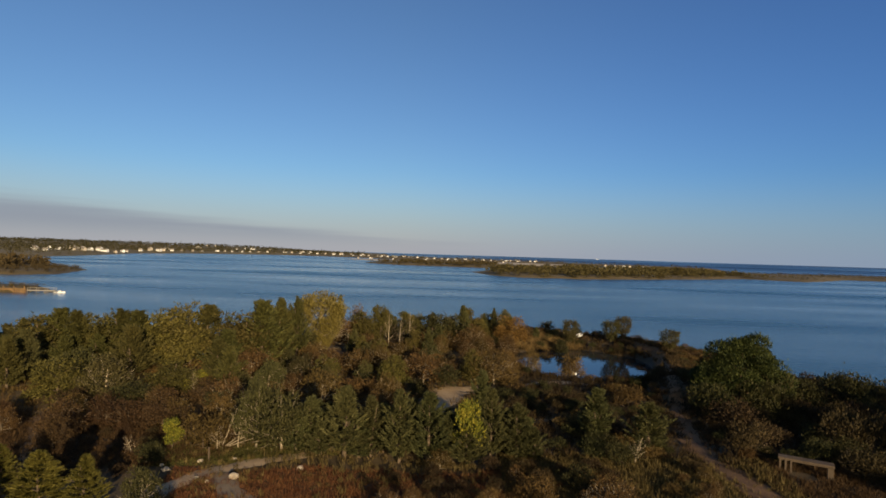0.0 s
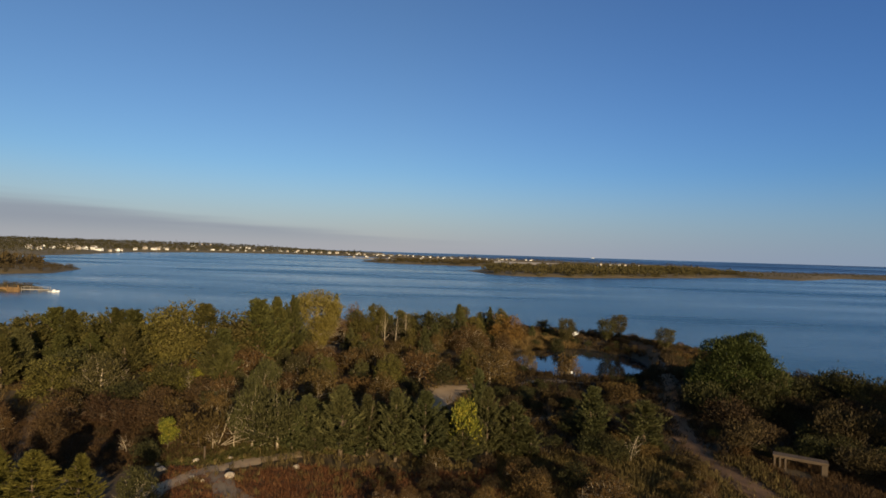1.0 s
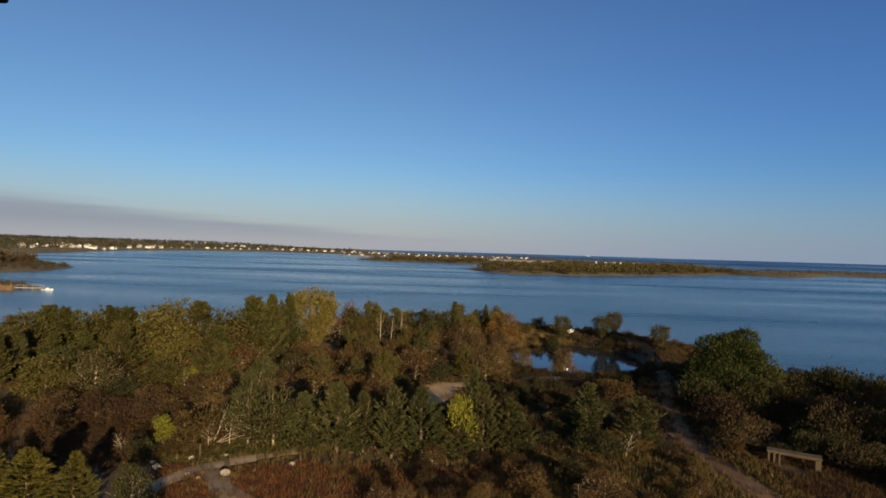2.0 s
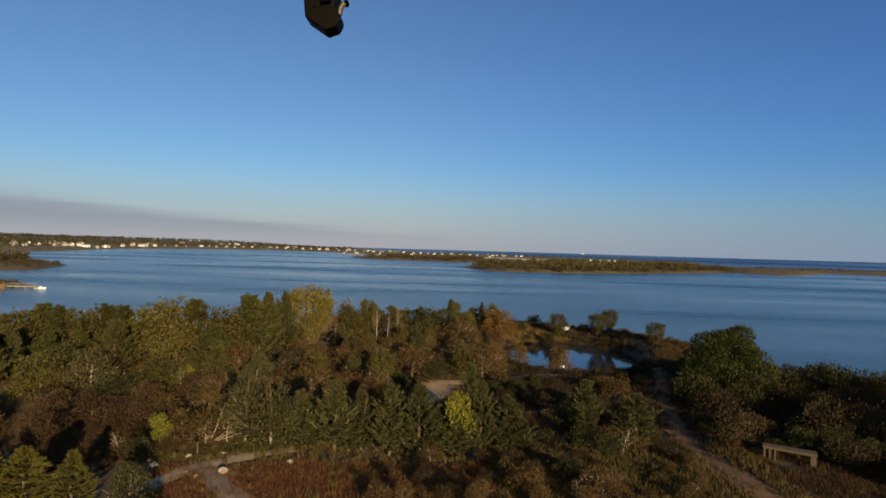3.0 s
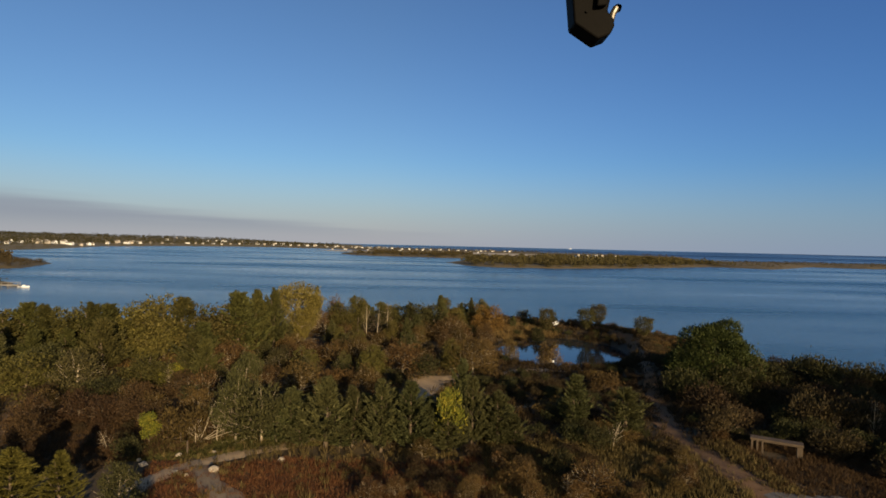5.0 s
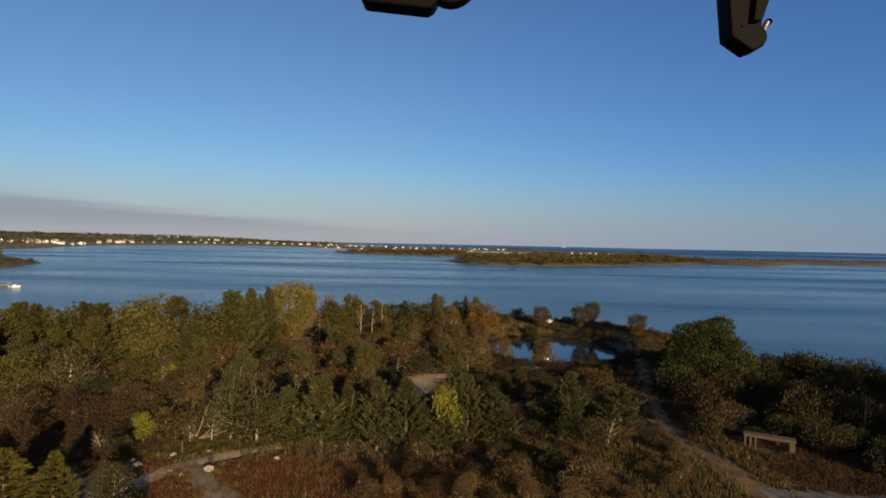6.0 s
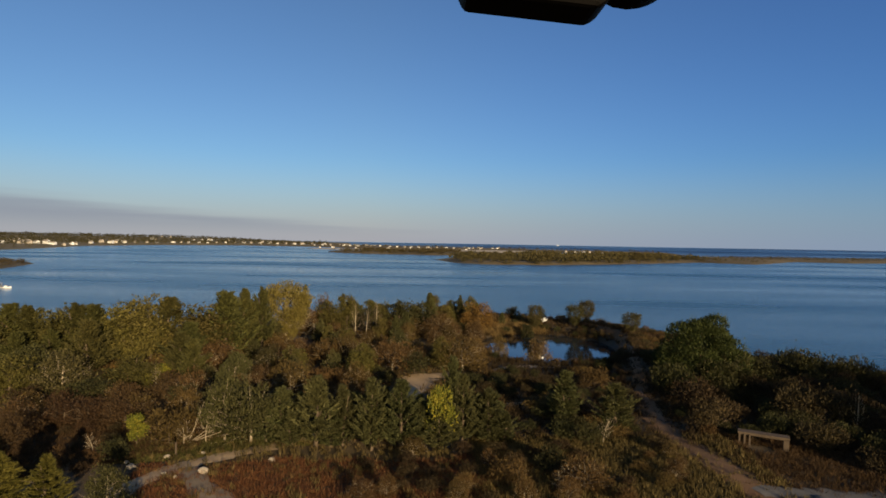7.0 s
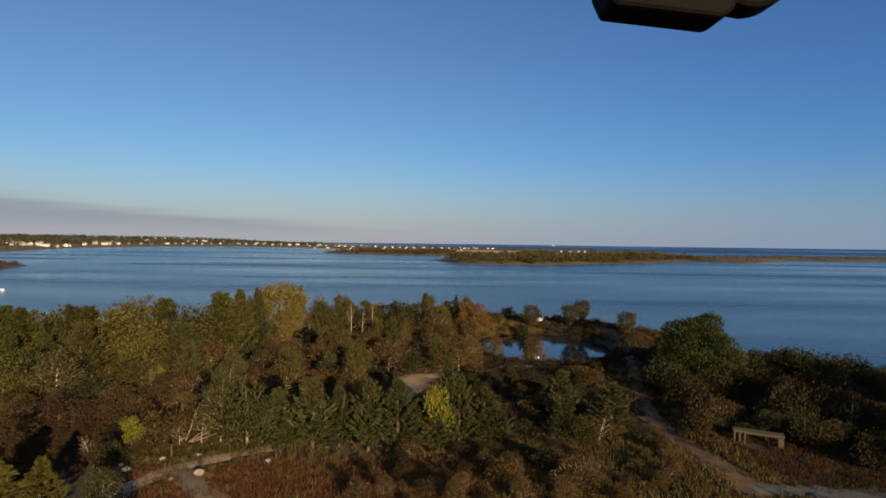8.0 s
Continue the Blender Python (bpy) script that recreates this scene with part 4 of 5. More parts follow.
# ------------------------------------------------------------------ grass and far woods
def tufts(name, count, region, low, high, width, material, label, seed, per=9, lean=0.35):
    """Standing grass: clumps of blades over a stretch of the plan."""
    rng = np.random.default_rng(seed)
    x0, x1, y0, y1, keep = region
    x, y = rng.uniform(x0, x1, count), rng.uniform(y0, y1, count)
    ok = keep(x, y) & (np.abs(x) < 0.84 * y + 4) & (np.interp(x, SHORE_X, SHORE_Y) - y > 0.8) & (pond_shape(x, y) > 1.08)
    for line, w in PATHS:
        for q, v in zip(line[::2], w[::2]):
            ok &= np.hypot(x - q[0], y - q[1]) > v * 0.97 * (1 - 0.6 * (rng.random(len(x)) < 0.4))
    ok &= np.hypot(x - 21.6, y - 35.6) > 0.8
    x, y = x[ok], y[ok]
    z = height_and_ground(x, y)[0]
    tall = rng.uniform(low, high, len(x)) * (0.75 + 0.5 * (swell(x, y, 1.7) + 1) / 2)
    p = np.repeat(np.stack([x, y, z - 0.03], 1), per, 0) + rng.normal(0, 0.09, (len(x) * per, 3)) * np.array([1, 1, 0.1])
    d = unit(rng.normal(0, lean, p.shape) * np.array([1, 1, 0]) + np.array([0, 0, 1]))
    v, f = blades(p, d, np.repeat(tall, per) * rng.uniform(0.6, 1.1, len(p)), width, rng)
    tagged(new(name, mesh_of(name, v, f, material)), label, "grass", kind="stuff")


tufts("red_grass", 15000, (-16, 10, 26, 37.5, lambda x, y: y < 34.2 + 0.12 * x + 1.2 * swell(x, y, 2.0)), 0.14, 0.42, 0.022, RED_GRASS, "reddish-brown bluestem grass lit by low sun", 21, 8, 0.5)
tufts("bluestem_clumps", 420, (-16, 10, 27, 37, lambda x, y: swell(x, y, 1.3) > -0.1), 0.3, 0.6, 0.022, TAN_GRASS, "taller pale clumps among the red grass", 34, 24, 0.3)
tufts("verge_grass", 5000, (-18, -6, 33, 38.5, lambda x, y: y > 34.0 + 0.35 * (x + 13)), 0.1, 0.3, 0.035, VERGE, "short olive-green grass verge beside the gravel path", 29)
tufts("tan_grass", 8500, (-40, 19, 26, 66, lambda x, y: (swell(x, y, 3.0) > -0.2) & ((x < 6) | (x > 14)) & ((x > -16) | (y > 41))), 0.2, 0.55, 0.03, TAN_GRASS, "dry tan grass between the bushes", 22)
tufts("mixed_grass", 6500, (3, 20, 26, 38, lambda x, y: x > -99), 0.2, 0.55, 0.035, TAN_GRASS, "brown dry grass and weeds beside the trail", 26)
tufts("undergrowth", 13000, (-62, 8, 30, 104, lambda x, y: (swell(x, y, 2.2) > -0.4) & (y > np.where(x < -15, 42, 37))), 0.35, 0.9, 0.045, RUSSET, "brown tangled undergrowth between the bushes", 24, 10, 0.7)
tufts("dark_undergrowth", 9000, (5, 60, 27, 64, lambda x, y: (x > 28) | (y > 37)), 0.35, 0.9, 0.045, SHADE_BRIAR, "tangled briar undergrowth, toned dark for shade", 25, 14, 0.7)
tufts("hollow_weeds", 6500, (-34, -14, 27, 43, lambda x, y: (y > 34.5 + 0.6 * (x + 15)) & (y > 29)), 0.2, 0.55, 0.03, RUDDY, "dark red-brown weeds in the shaded hollow", 36, 12, 0.7)
tufts("bench_grass", 5500, (16, 30, 27, 39, lambda x, y: x > -99), 0.15, 0.5, 0.024, RUDDY, "dull red-brown grass round the bench", 37, 10, 0.55)
# reeds added to darken the pond slope, their colour standing in for shade
tufts("bank_reeds", 4200, (4, 30, 62, 94, lambda x, y: (pond_shape(x, y) > 1.1) & (pond_shape(x, y) < 1.6)), 0.4, 0.95, 0.07, SHADE_BRIAR, "dead reeds on the slope round the pond, toned dark for shade", 28, 9, 0.5)
tufts("bank_grass", 7000, (2, 40, 62, 103, lambda x, y: pond_shape(x, y) > 1.42), 0.3, 0.75, 0.05, UMBER, "dry brown grass on the pond bank", 23)

tufts("straw_grass", 3500, (7, 19, 84, 100, lambda x, y: pond_shape(x, y) > 1.1), 0.4, 1.1, 0.05, STRAW, "straw-coloured sunlit grass on the far bank of the pond", 33, 8, 0.45)


def woods(name, count, sample, low, high, leaves, material, label, seed):
    """Far woods: many uneven crowns in one mesh."""
    rng = np.random.default_rng(seed)
    x, y = sample(rng, count)
    h, _ = height_and_ground(x, y)
    ok = h > 0.5
    x, y, h = x[ok], y[ok], h[ok]
    n = len(x)
    tall = rng.uniform(low, high, n) * (0.8 + 0.35 * swell(x, y, 14.0))
    k = np.repeat(np.arange(n), leaves)
    w = unit(rng.normal(size=(n * leaves, 3)))
    r = tall[k] * 0.62
    lump = 0.75 + 0.35 * np.sin(3 * np.arctan2(w[:, 1], w[:, 0]) + k) * np.cos(2.5 * w[:, 2] + k * 1.7)
    p = np.stack([x[k] + w[:, 0] * r * lump, y[k] + w[:, 1] * r * lump, h[k] + tall[k] * (0.5 + 0.5 * w[:, 2] * lump)], 1)
    d = unit(w + rng.normal(0, 0.5, w.shape) + np.array([0, 0, 0.5]))
    size = tall[k] * rng.uniform(0.18, 0.36, n * leaves)
    v, f = blades(p, d, size, size * 0.7, rng)
    tagged(new(name, mesh_of(name, v, f, material)), label, "woods", kind="stuff")


def within(name, inset, x0, x1, y0, y1):
    poly = FAR_LAND[name][0]
    def sample(rng, n):
        x, y = rng.uniform(x0, x1, n * 4), rng.uniform(y0, y1, n * 4)
        ok = depth_inside(poly, x, y) > inset
        return x[ok][:n], y[ok][:n]
    return sample


woods("island_scrub", 1100, within("marsh_island", 3, 20, 265, 384, 640), 2.6, 6.2, 55, FAR_WOOD, "brown-green scrub covering the marsh island", 31)
woods("marsh_scrub", 1700, within("marsh_island", 4, 230, 800, 470, 800), 0.8, 2.3, 24, FAR_WOOD, "low brown scrub on the marsh", 32)
woods("low_island_scrub", 560, within("low_island", 3, -126, 45, 630, 790), 2.0, 4.4, 45, FAR_WOOD, "brown-green scrub covering the low island", 33)
woods("spit_scrub", 560, within("spit", 6, -420, -228, 225, 370), 2.6, 6.4, 60, FAR_WOOD, "dark scrub and bushes on the lagoon spit", 34)
woods("bank_scrub", 160, within("dock_bank", 1.5, -160, -124, 155, 178), 0.7, 1.3, 40, FAR_WOOD, "golden marsh grass and low scrub behind the bulkhead", 39)
woods("spit_marsh", 420, within("spit", 2, -240, -186, 238, 330), 0.8, 2.2, 40, FAR_WOOD, "low russet scrub on the end of the spit", 38)
woods("barrier_scrub", 900, within("barrier", 6, -390, 420, 890, 1480), 1.6, 4.2, 28, FAR_WOOD, "low scrub among the beach houses", 35)
woods("west_woods", 4700, within("west_shore", 45, -1600, -230, 560, 1800), 5.2, 8.8, 20, HILL_WOOD, "wooded low hills behind the western shore", 36)
woods("west_bank_scrub", 2600, within("west_shore", 6, -760, -230, 480, 1400), 1.5, 3.5, 26, FAR_WOOD, "brown scrub along the western shore", 37)


# ------------------------------------------------------------------ houses on the far shore
def house_meshes(w, d, wall_h, roof_h, wall_mat, k):
    bm = box(bmesh.new(), -w / 2, w / 2, -d / 2, d / 2, -0.6, wall_h)
    for s in (-1, 1):
        a, b, c = (bm.verts.new(q) for q in ((s * w / 2, -d / 2, wall_h), (s * w / 2, d / 2, wall_h), (s * w / 2, 0, wall_h + roof_h)))
        bm.faces.new((a, b, c) if s > 0 else (c, b, a))
    walls = bpy.data.meshes.new("house_wall")
    bm.to_mesh(walls); bm.free(); walls.materials.append(wall_mat)
    bm = bmesh.new()
    for s in (-1, 1):
        over, thick = 0.4, 0.22
        y1 = s * (d / 2 + over)
        z1 = wall_h - roof_h * over / (d / 2)
        q = [(-w / 2 - over, 0, wall_h + roof_h), (w / 2 + over, 0, wall_h + roof_h), (w / 2 + over, y1, z1), (-w / 2 - over, y1, z1)]
        lo, hi = [bm.verts.new(p) for p in q], [bm.verts.new((p[0], p[1], p[2] + thick)) for p in q]
        bm.faces.new(lo); bm.faces.new(hi[::-1])
        for i in range(4):
            bm.faces.new((lo[i], hi[i], hi[(i + 1) % 4], lo[(i + 1) % 4]))
    bmesh.ops.recalc_face_normals(bm, faces=bm.faces)
    roof = bpy.data.meshes.new("house_roof")
    bm.to_mesh(roof); bm.free(); roof.materials.append(ROOFING)
    bm = box(bmesh.new(), w * 0.2, w * 0.2 + 0.9, -0.45, 0.45, wall_h, wall_h + roof_h + 0.9)
    box(bm, w * 0.2 - 0.08, w * 0.2 + 0.98, -0.53, 0.53, wall_h + roof_h + 0.9, wall_h + roof_h + 1.05)
    chimney = bpy.data.meshes.new("house_chimney")
    bm.to_mesh(chimney); bm.free(); chimney.materials.append(SHINGLE)
    win = bpy.data.meshes.new("house_window")
    bm = box(bmesh.new(), -0.6, 0.6, -0.06, 0.06, 0, 1.5)
    bm.to_mesh(win); bm.free(); win.materials.append(ROOFING)
    door = bpy.data.meshes.new("house_door")
    bm = box(bmesh.new(), -0.5, 0.5, -0.05, 0.05, 0, 2.1)
    bm.to_mesh(door); bm.free(); door.materials.append(SHINGLE)
    spots = [(x, z) for z in ((1.0, 3.9) if wall_h > 4.5 else (1.0,)) for x in np.linspace(-w * 0.36, w * 0.36, 4)]
    return walls, roof, chimney, win, door, spots, d


HOUSES = [house_meshes(*a) for a in ((11, 8, 5.4, 3.0, WHITE_PAINT, 0), (9, 7.5, 3.2, 2.8, WHITE_PAINT, 1), (15, 9, 5.6, 3.4, WHITE_PAINT, 2), (10, 8, 5.2, 3.4, SHINGLE, 3), (20, 9, 5.6, 2.6, WHITE_PAINT, 4))]


def build_house(x, y, k, turn, size=1.0):
    walls, roof, chimney, win, door, spots, d = HOUSES[k]
    label = ("white clapboard beach house with a grey gabled roof", "small white beach cottage with a grey roof", "large white shore house with a grey gabled roof",
             "grey-shingled shore house with a gabled roof", "long white waterfront building with a low roof")[k]
    ob = thing("house", pose(x, y, max(ground_z(x, y), 0.6), 0, 0, turn) @ Matrix.Diagonal((size, size, size, 1)), label, "house", "houses along the far shore")
    wall = part("wall", walls, None, ob)
    part("roof", roof, None, ob, "dark grey shingle roof")
    part("chimney", chimney, None, ob)
    part("door", door, None, ob).matrix_basis = Matrix.Translation((0.0, -d / 2 - 0.02, 0.0))
    for wx, wz in spots:
        part("window", win, None, ob, "dark window").matrix_basis = Matrix.Translation((wx, -d / 2, wz))
    return ob


for x, y, k, turn, size in (
    (-522, 678, 0, 21, 0.49),
    (-518, 689, 1, 22, 0.60),
    (-517, 742, 3, 1, 0.60),
    (-506, 742, 3, -15, 0.54),
    (-511, 763, 2, -31, 0.51),
    (-509, 779, 0, -8, 0.66),
    (-491, 763, 4, -6, 0.49),
    (-489, 784, 3, -32, 0.42),
    (-504, 826, 0, -32, 0.49),
    (-512, 848, 1, 35, 0.54),
    (-526, 911, 1, 11, 0.60),
    (-528, 943, 3, -19, 0.60),
    (-519, 954, 2, -5, 0.54),
    (-528, 985, 3, 33, 0.60),
    (-524, 1007, 0, 28, 0.50),
    (-533, 1060, 3, 24, 0.34),
    (-526, 1091, 3, -8, 0.39),
    (-522, 1123, 1, 0, 0.39),
    (-510, 1166, 4, 12, 0.39),
    (-499, 1176, 3, -31, 0.39),
    (-492, 1197, 0, 4, 0.39),
    (-479, 1219, 0, -16, 0.42),
    (-469, 1240, 1, 27, 0.46),
    (-462, 1272, 3, -31, 0.39),
    (-445, 1282, 0, 13, 0.42),
    (-428, 1293, 1, 26, 0.46),
    (-411, 1303, 4, -19, 0.39),
    (-397, 1309, 3, 28, 0.46),
    (-377, 1309, 2, 26, 0.39),
    (-356, 1303, 1, -34, 0.46),
    (-334, 1298, 0, 15, 0.46),
    (-317, 1303, 3, -35, 0.46),
    (-293, 1287, 2, 0, 0.42),
    (-563, 1399, 0, -4, 0.46),
    (-537, 1441, 2, -21, 0.46),
    (-509, 1484, 3, -12, 0.50),
    (-414, 1462, 0, 21, 0.50),
    (-234, 1210, 1, -13, 0.35),
    (-219, 1220, 0, -25, 0.35),
    (-205, 1240, 3, 14, 0.38),
    (-172, 1200, 0, -4, 0.35),
    (-161, 1220, 2, 21, 0.32),
    (-137, 1180, 1, -19, 0.38),
    (-112, 1190, 3, -13, 0.35),
    (-91, 1150, 0, 21, 0.35),
    (-69, 1120, 2, 0, 0.29),
    (-55, 1130, 0, 0, 0.35),
    (-40, 1120, 3, -18, 0.35),
    (-27, 1110, 0, -34, 0.32),
    (-14, 1130, 0, 30, 0.35),
    (6, 1120, 4, -29, 0.29),
    (23, 1100, 3, 24, 0.29),
    (41, 1100, 4, -9, 0.26),
    (55, 1090, 0, 32, 0.29),
    (83, 1070, 4, -7, 0.23),
    (91, 1070, 3, 31, 0.29),
    (103, 1060, 1, 4, 0.29),
    (127, 1060, 0, -18, 0.29),
    (134, 1050, 2, 17, 0.23),
    (240, 960, 3, 12, 0.35),
    (253, 950, 0, 13, 0.29),
    (263, 950, 2, -3, 0.29),
    (267, 945, 0, -19, 0.35),
    (275, 940, 3, 10, 0.35),
    (283, 930, 1, -28, 0.35),
    (294, 930, 0, 13, 0.25),
    (-284, 1330, 0, 9, 0.50),
    (-229, 1320, 3, -9, 0.38),
    (-134, 1290, 0, 21, 0.38),
    (-567, 1461, 1, -21, 0.52),
    (-432, 1470, 3, -8, 0.37),
    (-197, 1317, 3, 21, 0.30),
    (-272, 1379, 3, -8, 0.45),
    (-313, 1370, 0, 15, 0.51),
    (-414, 1508, 0, 8, 0.40),
    (-129, 1269, 3, 31, 0.38),
    (-554, 1473, 2, 34, 0.48),
    (-156, 1346, 3, 16, 0.33),
    (-160, 1453, 0, 22, 0.29),
    (-399, 1394, 3, -24, 0.49),
    (-192, 1352, 2, 15, 0.35),
    (-386, 1429, 0, 24, 0.52),
    (-310, 1464, 1, -7, 0.52),
    (-279, 1295, 3, 4, 0.52),
    (-170, 1385, 0, -1, 0.35),
    (-117, 1318, 0, 32, 0.29),
    (-211, 1477, 0, -13, 0.32),
    (-705, 1544, 3, -7, 0.41),
    (-256, 1452, 0, -35, 0.46),
    (-241, 1343, 3, -6, 0.32),
    (-194, 1475, 3, 9, 0.31),
    (-626, 1336, 3, 30, 0.46),
    (-650, 1381, 2, 30, 0.41),
    (-565, 1495, 1, -12, 0.42),
    (-147, 1457, 2, 34, 0.32),
    (-184, 1344, 3, -22, 0.35),
    (-690, 1562, 3, 23, 0.41),
    (-346, 1502, 1, -24, 0.44),
    (-534, 1405, 1, -7, 0.37),
    (-466, 1470, 3, -30, 0.43),
    (-339, 1366, 1, 25, 0.45),
    (-284, 1337, 1, 23, 0.48),
    (-640, 1349, 0, -25, 0.52),
    (-603, 853, 3, 2, 0.60),
    (-570, 782, 1, -17, 0.66),
    (-631, 898, 0, -1, 0.62),
    (-569, 736, 0, 4, 0.54),
    (-627, 876, 3, -28, 0.55),
    (-651, 1124, 0, 26, 0.32),
    (-603, 879, 0, -15, 0.58),
    (-606, 1151, 1, -4, 0.40),
    (-606, 846, 3, -31, 0.53),
    (-587, 787, 0, -35, 0.54),
    (-641, 1205, 1, -21, 0.35),
    (-600, 1123, 3, -11, 0.35),
    (-169, 1058, 3, 30, 0.27),
    (11, 1058, 2, 27, 0.24),
    (-67, 1039, 2, -1, 0.32),
    (113, 1197, 2, -3, 0.29),
    (149, 1143, 3, 12, 0.30),
    (90, 1132, 1, 25, 0.29),
    (114, 1172, 1, -11, 0.24),
    (-122, 1007, 0, 21, 0.32),
    (112, 1115, 3, -7, 0.28),
    (-179, 1100, 0, 7, 0.29),
    (-28, 1082, 0, 17, 0.26),
    (-139, 1172, 2, 0, 0.31),
    (-192, 1044, 3, 13, 0.29),
    (75, 1034, 1, 14, 0.32),
    (81, 1164, 0, -35, 0.28),
    (-11, 1080, 1, -32, 0.26),
    (6, 1103, 3, -25, 0.27),
    (59, 1000, 0, -20, 0.31),
):
    build_house(x, y, k, turn, size)


# ------------------------------------------------------------------ bench, stones, posts, boats
def build_bench():
    """A long plank bench on three posts at one end and a broad block at the other."""
    x0, y0 = BENCH
    ob = thing("bench", pose(x0, y0, ground_z(x0, y0) + 0.02, 0, 0, -29) @ Matrix.Diagonal((0.92, 0.95, 0.97, 1)), "long weathered wooden bench beside the sandy trail", "bench")
    for k in range(4):
        part("plank", box(bmesh.new(), -1.6, 1.6, -0.36 + k * 0.185, -0.36 + k * 0.185 + 0.17, 0.80, 0.92, 0.012), TIMBER, ob)
    part("apron", box(bmesh.new(), -1.6, 1.6, -0.30, -0.22, 0.72, 0.797, 0.01), TIMBER, ob)
    for x, y in ((-1.48, -0.29), (-1.16, -0.29), (-0.84, -0.29), (-1.16, 0.22)):
        part("leg", box(bmesh.new(), x - 0.06, x + 0.06, y - 0.06, y + 0.06, -0.25, 0.795, 0.012), TIMBER, ob)
    part("end_block", box(bmesh.new(), 1.22, 1.55, -0.30, 0.28, -0.25, 0.795, 0.015), TIMBER, ob, "broad end support of pale timber")


build_bench()


def build_leaning_poles():
    """Bleached fallen stems, leaning out of a bush from one foot."""
    x0, y0 = -15.2, 36.9
    ob = thing("fallen_stems", pose(x0, y0, ground_z(x0, y0)), "bleached bare stems leaning out of a bush beside the path", "dead wood")
    for dx, dy, dz, r in ((1.0, 0.0, 2.6, 0.032), (0.7, 0.2, 2.2, 0.024), (1.8, -0.5, 0.95, 0.034), (2.3, -0.5, 0.85, 0.03), (1.3, -0.4, 0.9, 0.028), (-0.5, -0.3, 1.5, 0.022)):
        v, f = tube(((0, 0, -0.1), (dx * 0.5 + 0.05, dy * 0.5, dz * 0.48), (dx, dy, dz)), (r, r * 0.8, r * 0.4), 6)
        part("stem", mesh_of("stem", v, f, PALE_BARK), None, ob)


build_leaning_poles()


def rock_mesh(seed):
    rng = np.random.default_rng(seed)
    bm = bmesh.new()
    bmesh.ops.create_icosphere(bm, subdivisions=3, radius=0.5)
    s = rng.uniform(0.75, 1.25, 3)
    for v in bm.verts:
        k = 1 + 0.35 * noise.noise(v.co * 2.1 + Vector((seed * 3.1, 0, 0))) + 0.1 * noise.noise(v.co * 6 + Vector((0, seed, 0)))
        v.co = Vector((v.co.x * s[0], v.co.y * s[1], max(v.co.z * 0.75, -0.22))) * k
    me = bpy.data.meshes.new("boulder")
    bm.to_mesh(me); bm.free(); me.materials.append(STONE)
    return me


ROCKS = [rock_mesh(k) for k in range(4)]
for k, (x, y, s) in enumerate(((-17.1, 33.1, 0.28), (-16.5, 32.4, 0.42), (-14.2, 31.3, 0.3), (-13.4, 30.8, 0.32), (-15.2, 33.9, 0.4), (-13.4, 34.6, 0.34), (-12.2, 31.6, 0.62), (-8.9, 33.4, 0.5), (-17.0, 31.6, 0.25))):
    ob = new("boulder", ROCKS[k % 4])
    ob.matrix_world = pose(x, y, ground_z(x, y) + 0.12 * s, 0, 0, 47 * k) @ Matrix.Diagonal((s, s, s, 1))
    tagged(ob, "pale rounded boulder at the edge of the gravel path", "rock", "boulders by the path")


def build_sign(x, y, turn, h, w):
    ob = thing("trail_sign", pose(x, y, ground_z(x, y), 0, 0, turn), "small white trail sign on a wooden post", "sign", "signs by the path")
    part("post", box(bmesh.new(), -0.05, 0.05, -0.05, 0.05, -0.3, h, 0.008), TIMBER, ob)
    part("board", box(bmesh.new(), -w / 2, w / 2, -0.085, -0.053, h - 0.26, h - 0.03, 0.006), WHITE_PAINT, ob, "blank white board")


build_sign(12.7, 60.6, -12, 0.95, 0.15)
build_sign(0.4, 58.7, 4, 0.9, 0.13)
post = new("marker_post", mesh_of("marker_post", *tube(((0, 0, -0.3), (0, 0, 0.4), (0, 0, 0.85)), (0.06, 0.06, 0.05), 8), TIMBER))
post.matrix_world = pose(-14.8, 34.2, ground_z(-14.8, 34.2))
tagged(post, "short weathered wooden marker post beside the path", "post")


def hull_mesh(length, beam, depth, sheer, material):
    """An open pointed hull with a rim and a floor."""
    bm = bmesh.new()
    rows = []
    for i in range(11):
        t = i / 10
        w = beam / 2 * (math.sin(math.pi * (0.18 + 0.82 * t) ** 0.8) ** 0.6 if t < 1 else 0) * (1 if t < 0.95 else 0.4)
        w = max(w, 0.02)
        z = depth + sheer * (t - 0.35) ** 2
        x = (t - 0.5) * length
        rows.append([bm.verts.new(q) for q in ((x, -w, z), (x, -w * 0.8, depth * 0.35), (x, 0, 0), (x, w * 0.8, depth * 0.35), (x, w, z), (x, w * 0.86, z), (x, 0, depth * 0.4), (x, -w * 0.86, z))])
    for a, b in zip(rows, rows[1:]):
        for k in range(8):
            bm.faces.new((a[k], a[(k + 1) % 8], b[(k + 1) % 8], b[k]))
    bm.faces.new(rows[0][::-1]); bm.faces.new(rows[-1])
    bmesh.ops.recalc_face_normals(bm, faces=bm.faces)
    me = bpy.data.meshes.new("hull")
    bm.to_mesh(me); bm.free(); me.materials.append(material)
    return me


HULL = hull_mesh(6.0, 2.0, 0.95, 0.9, WHITE_PAINT)
DARK_HULL = hull_mesh(6.0, 2.0, 0.95, 0.9, ROOFING)


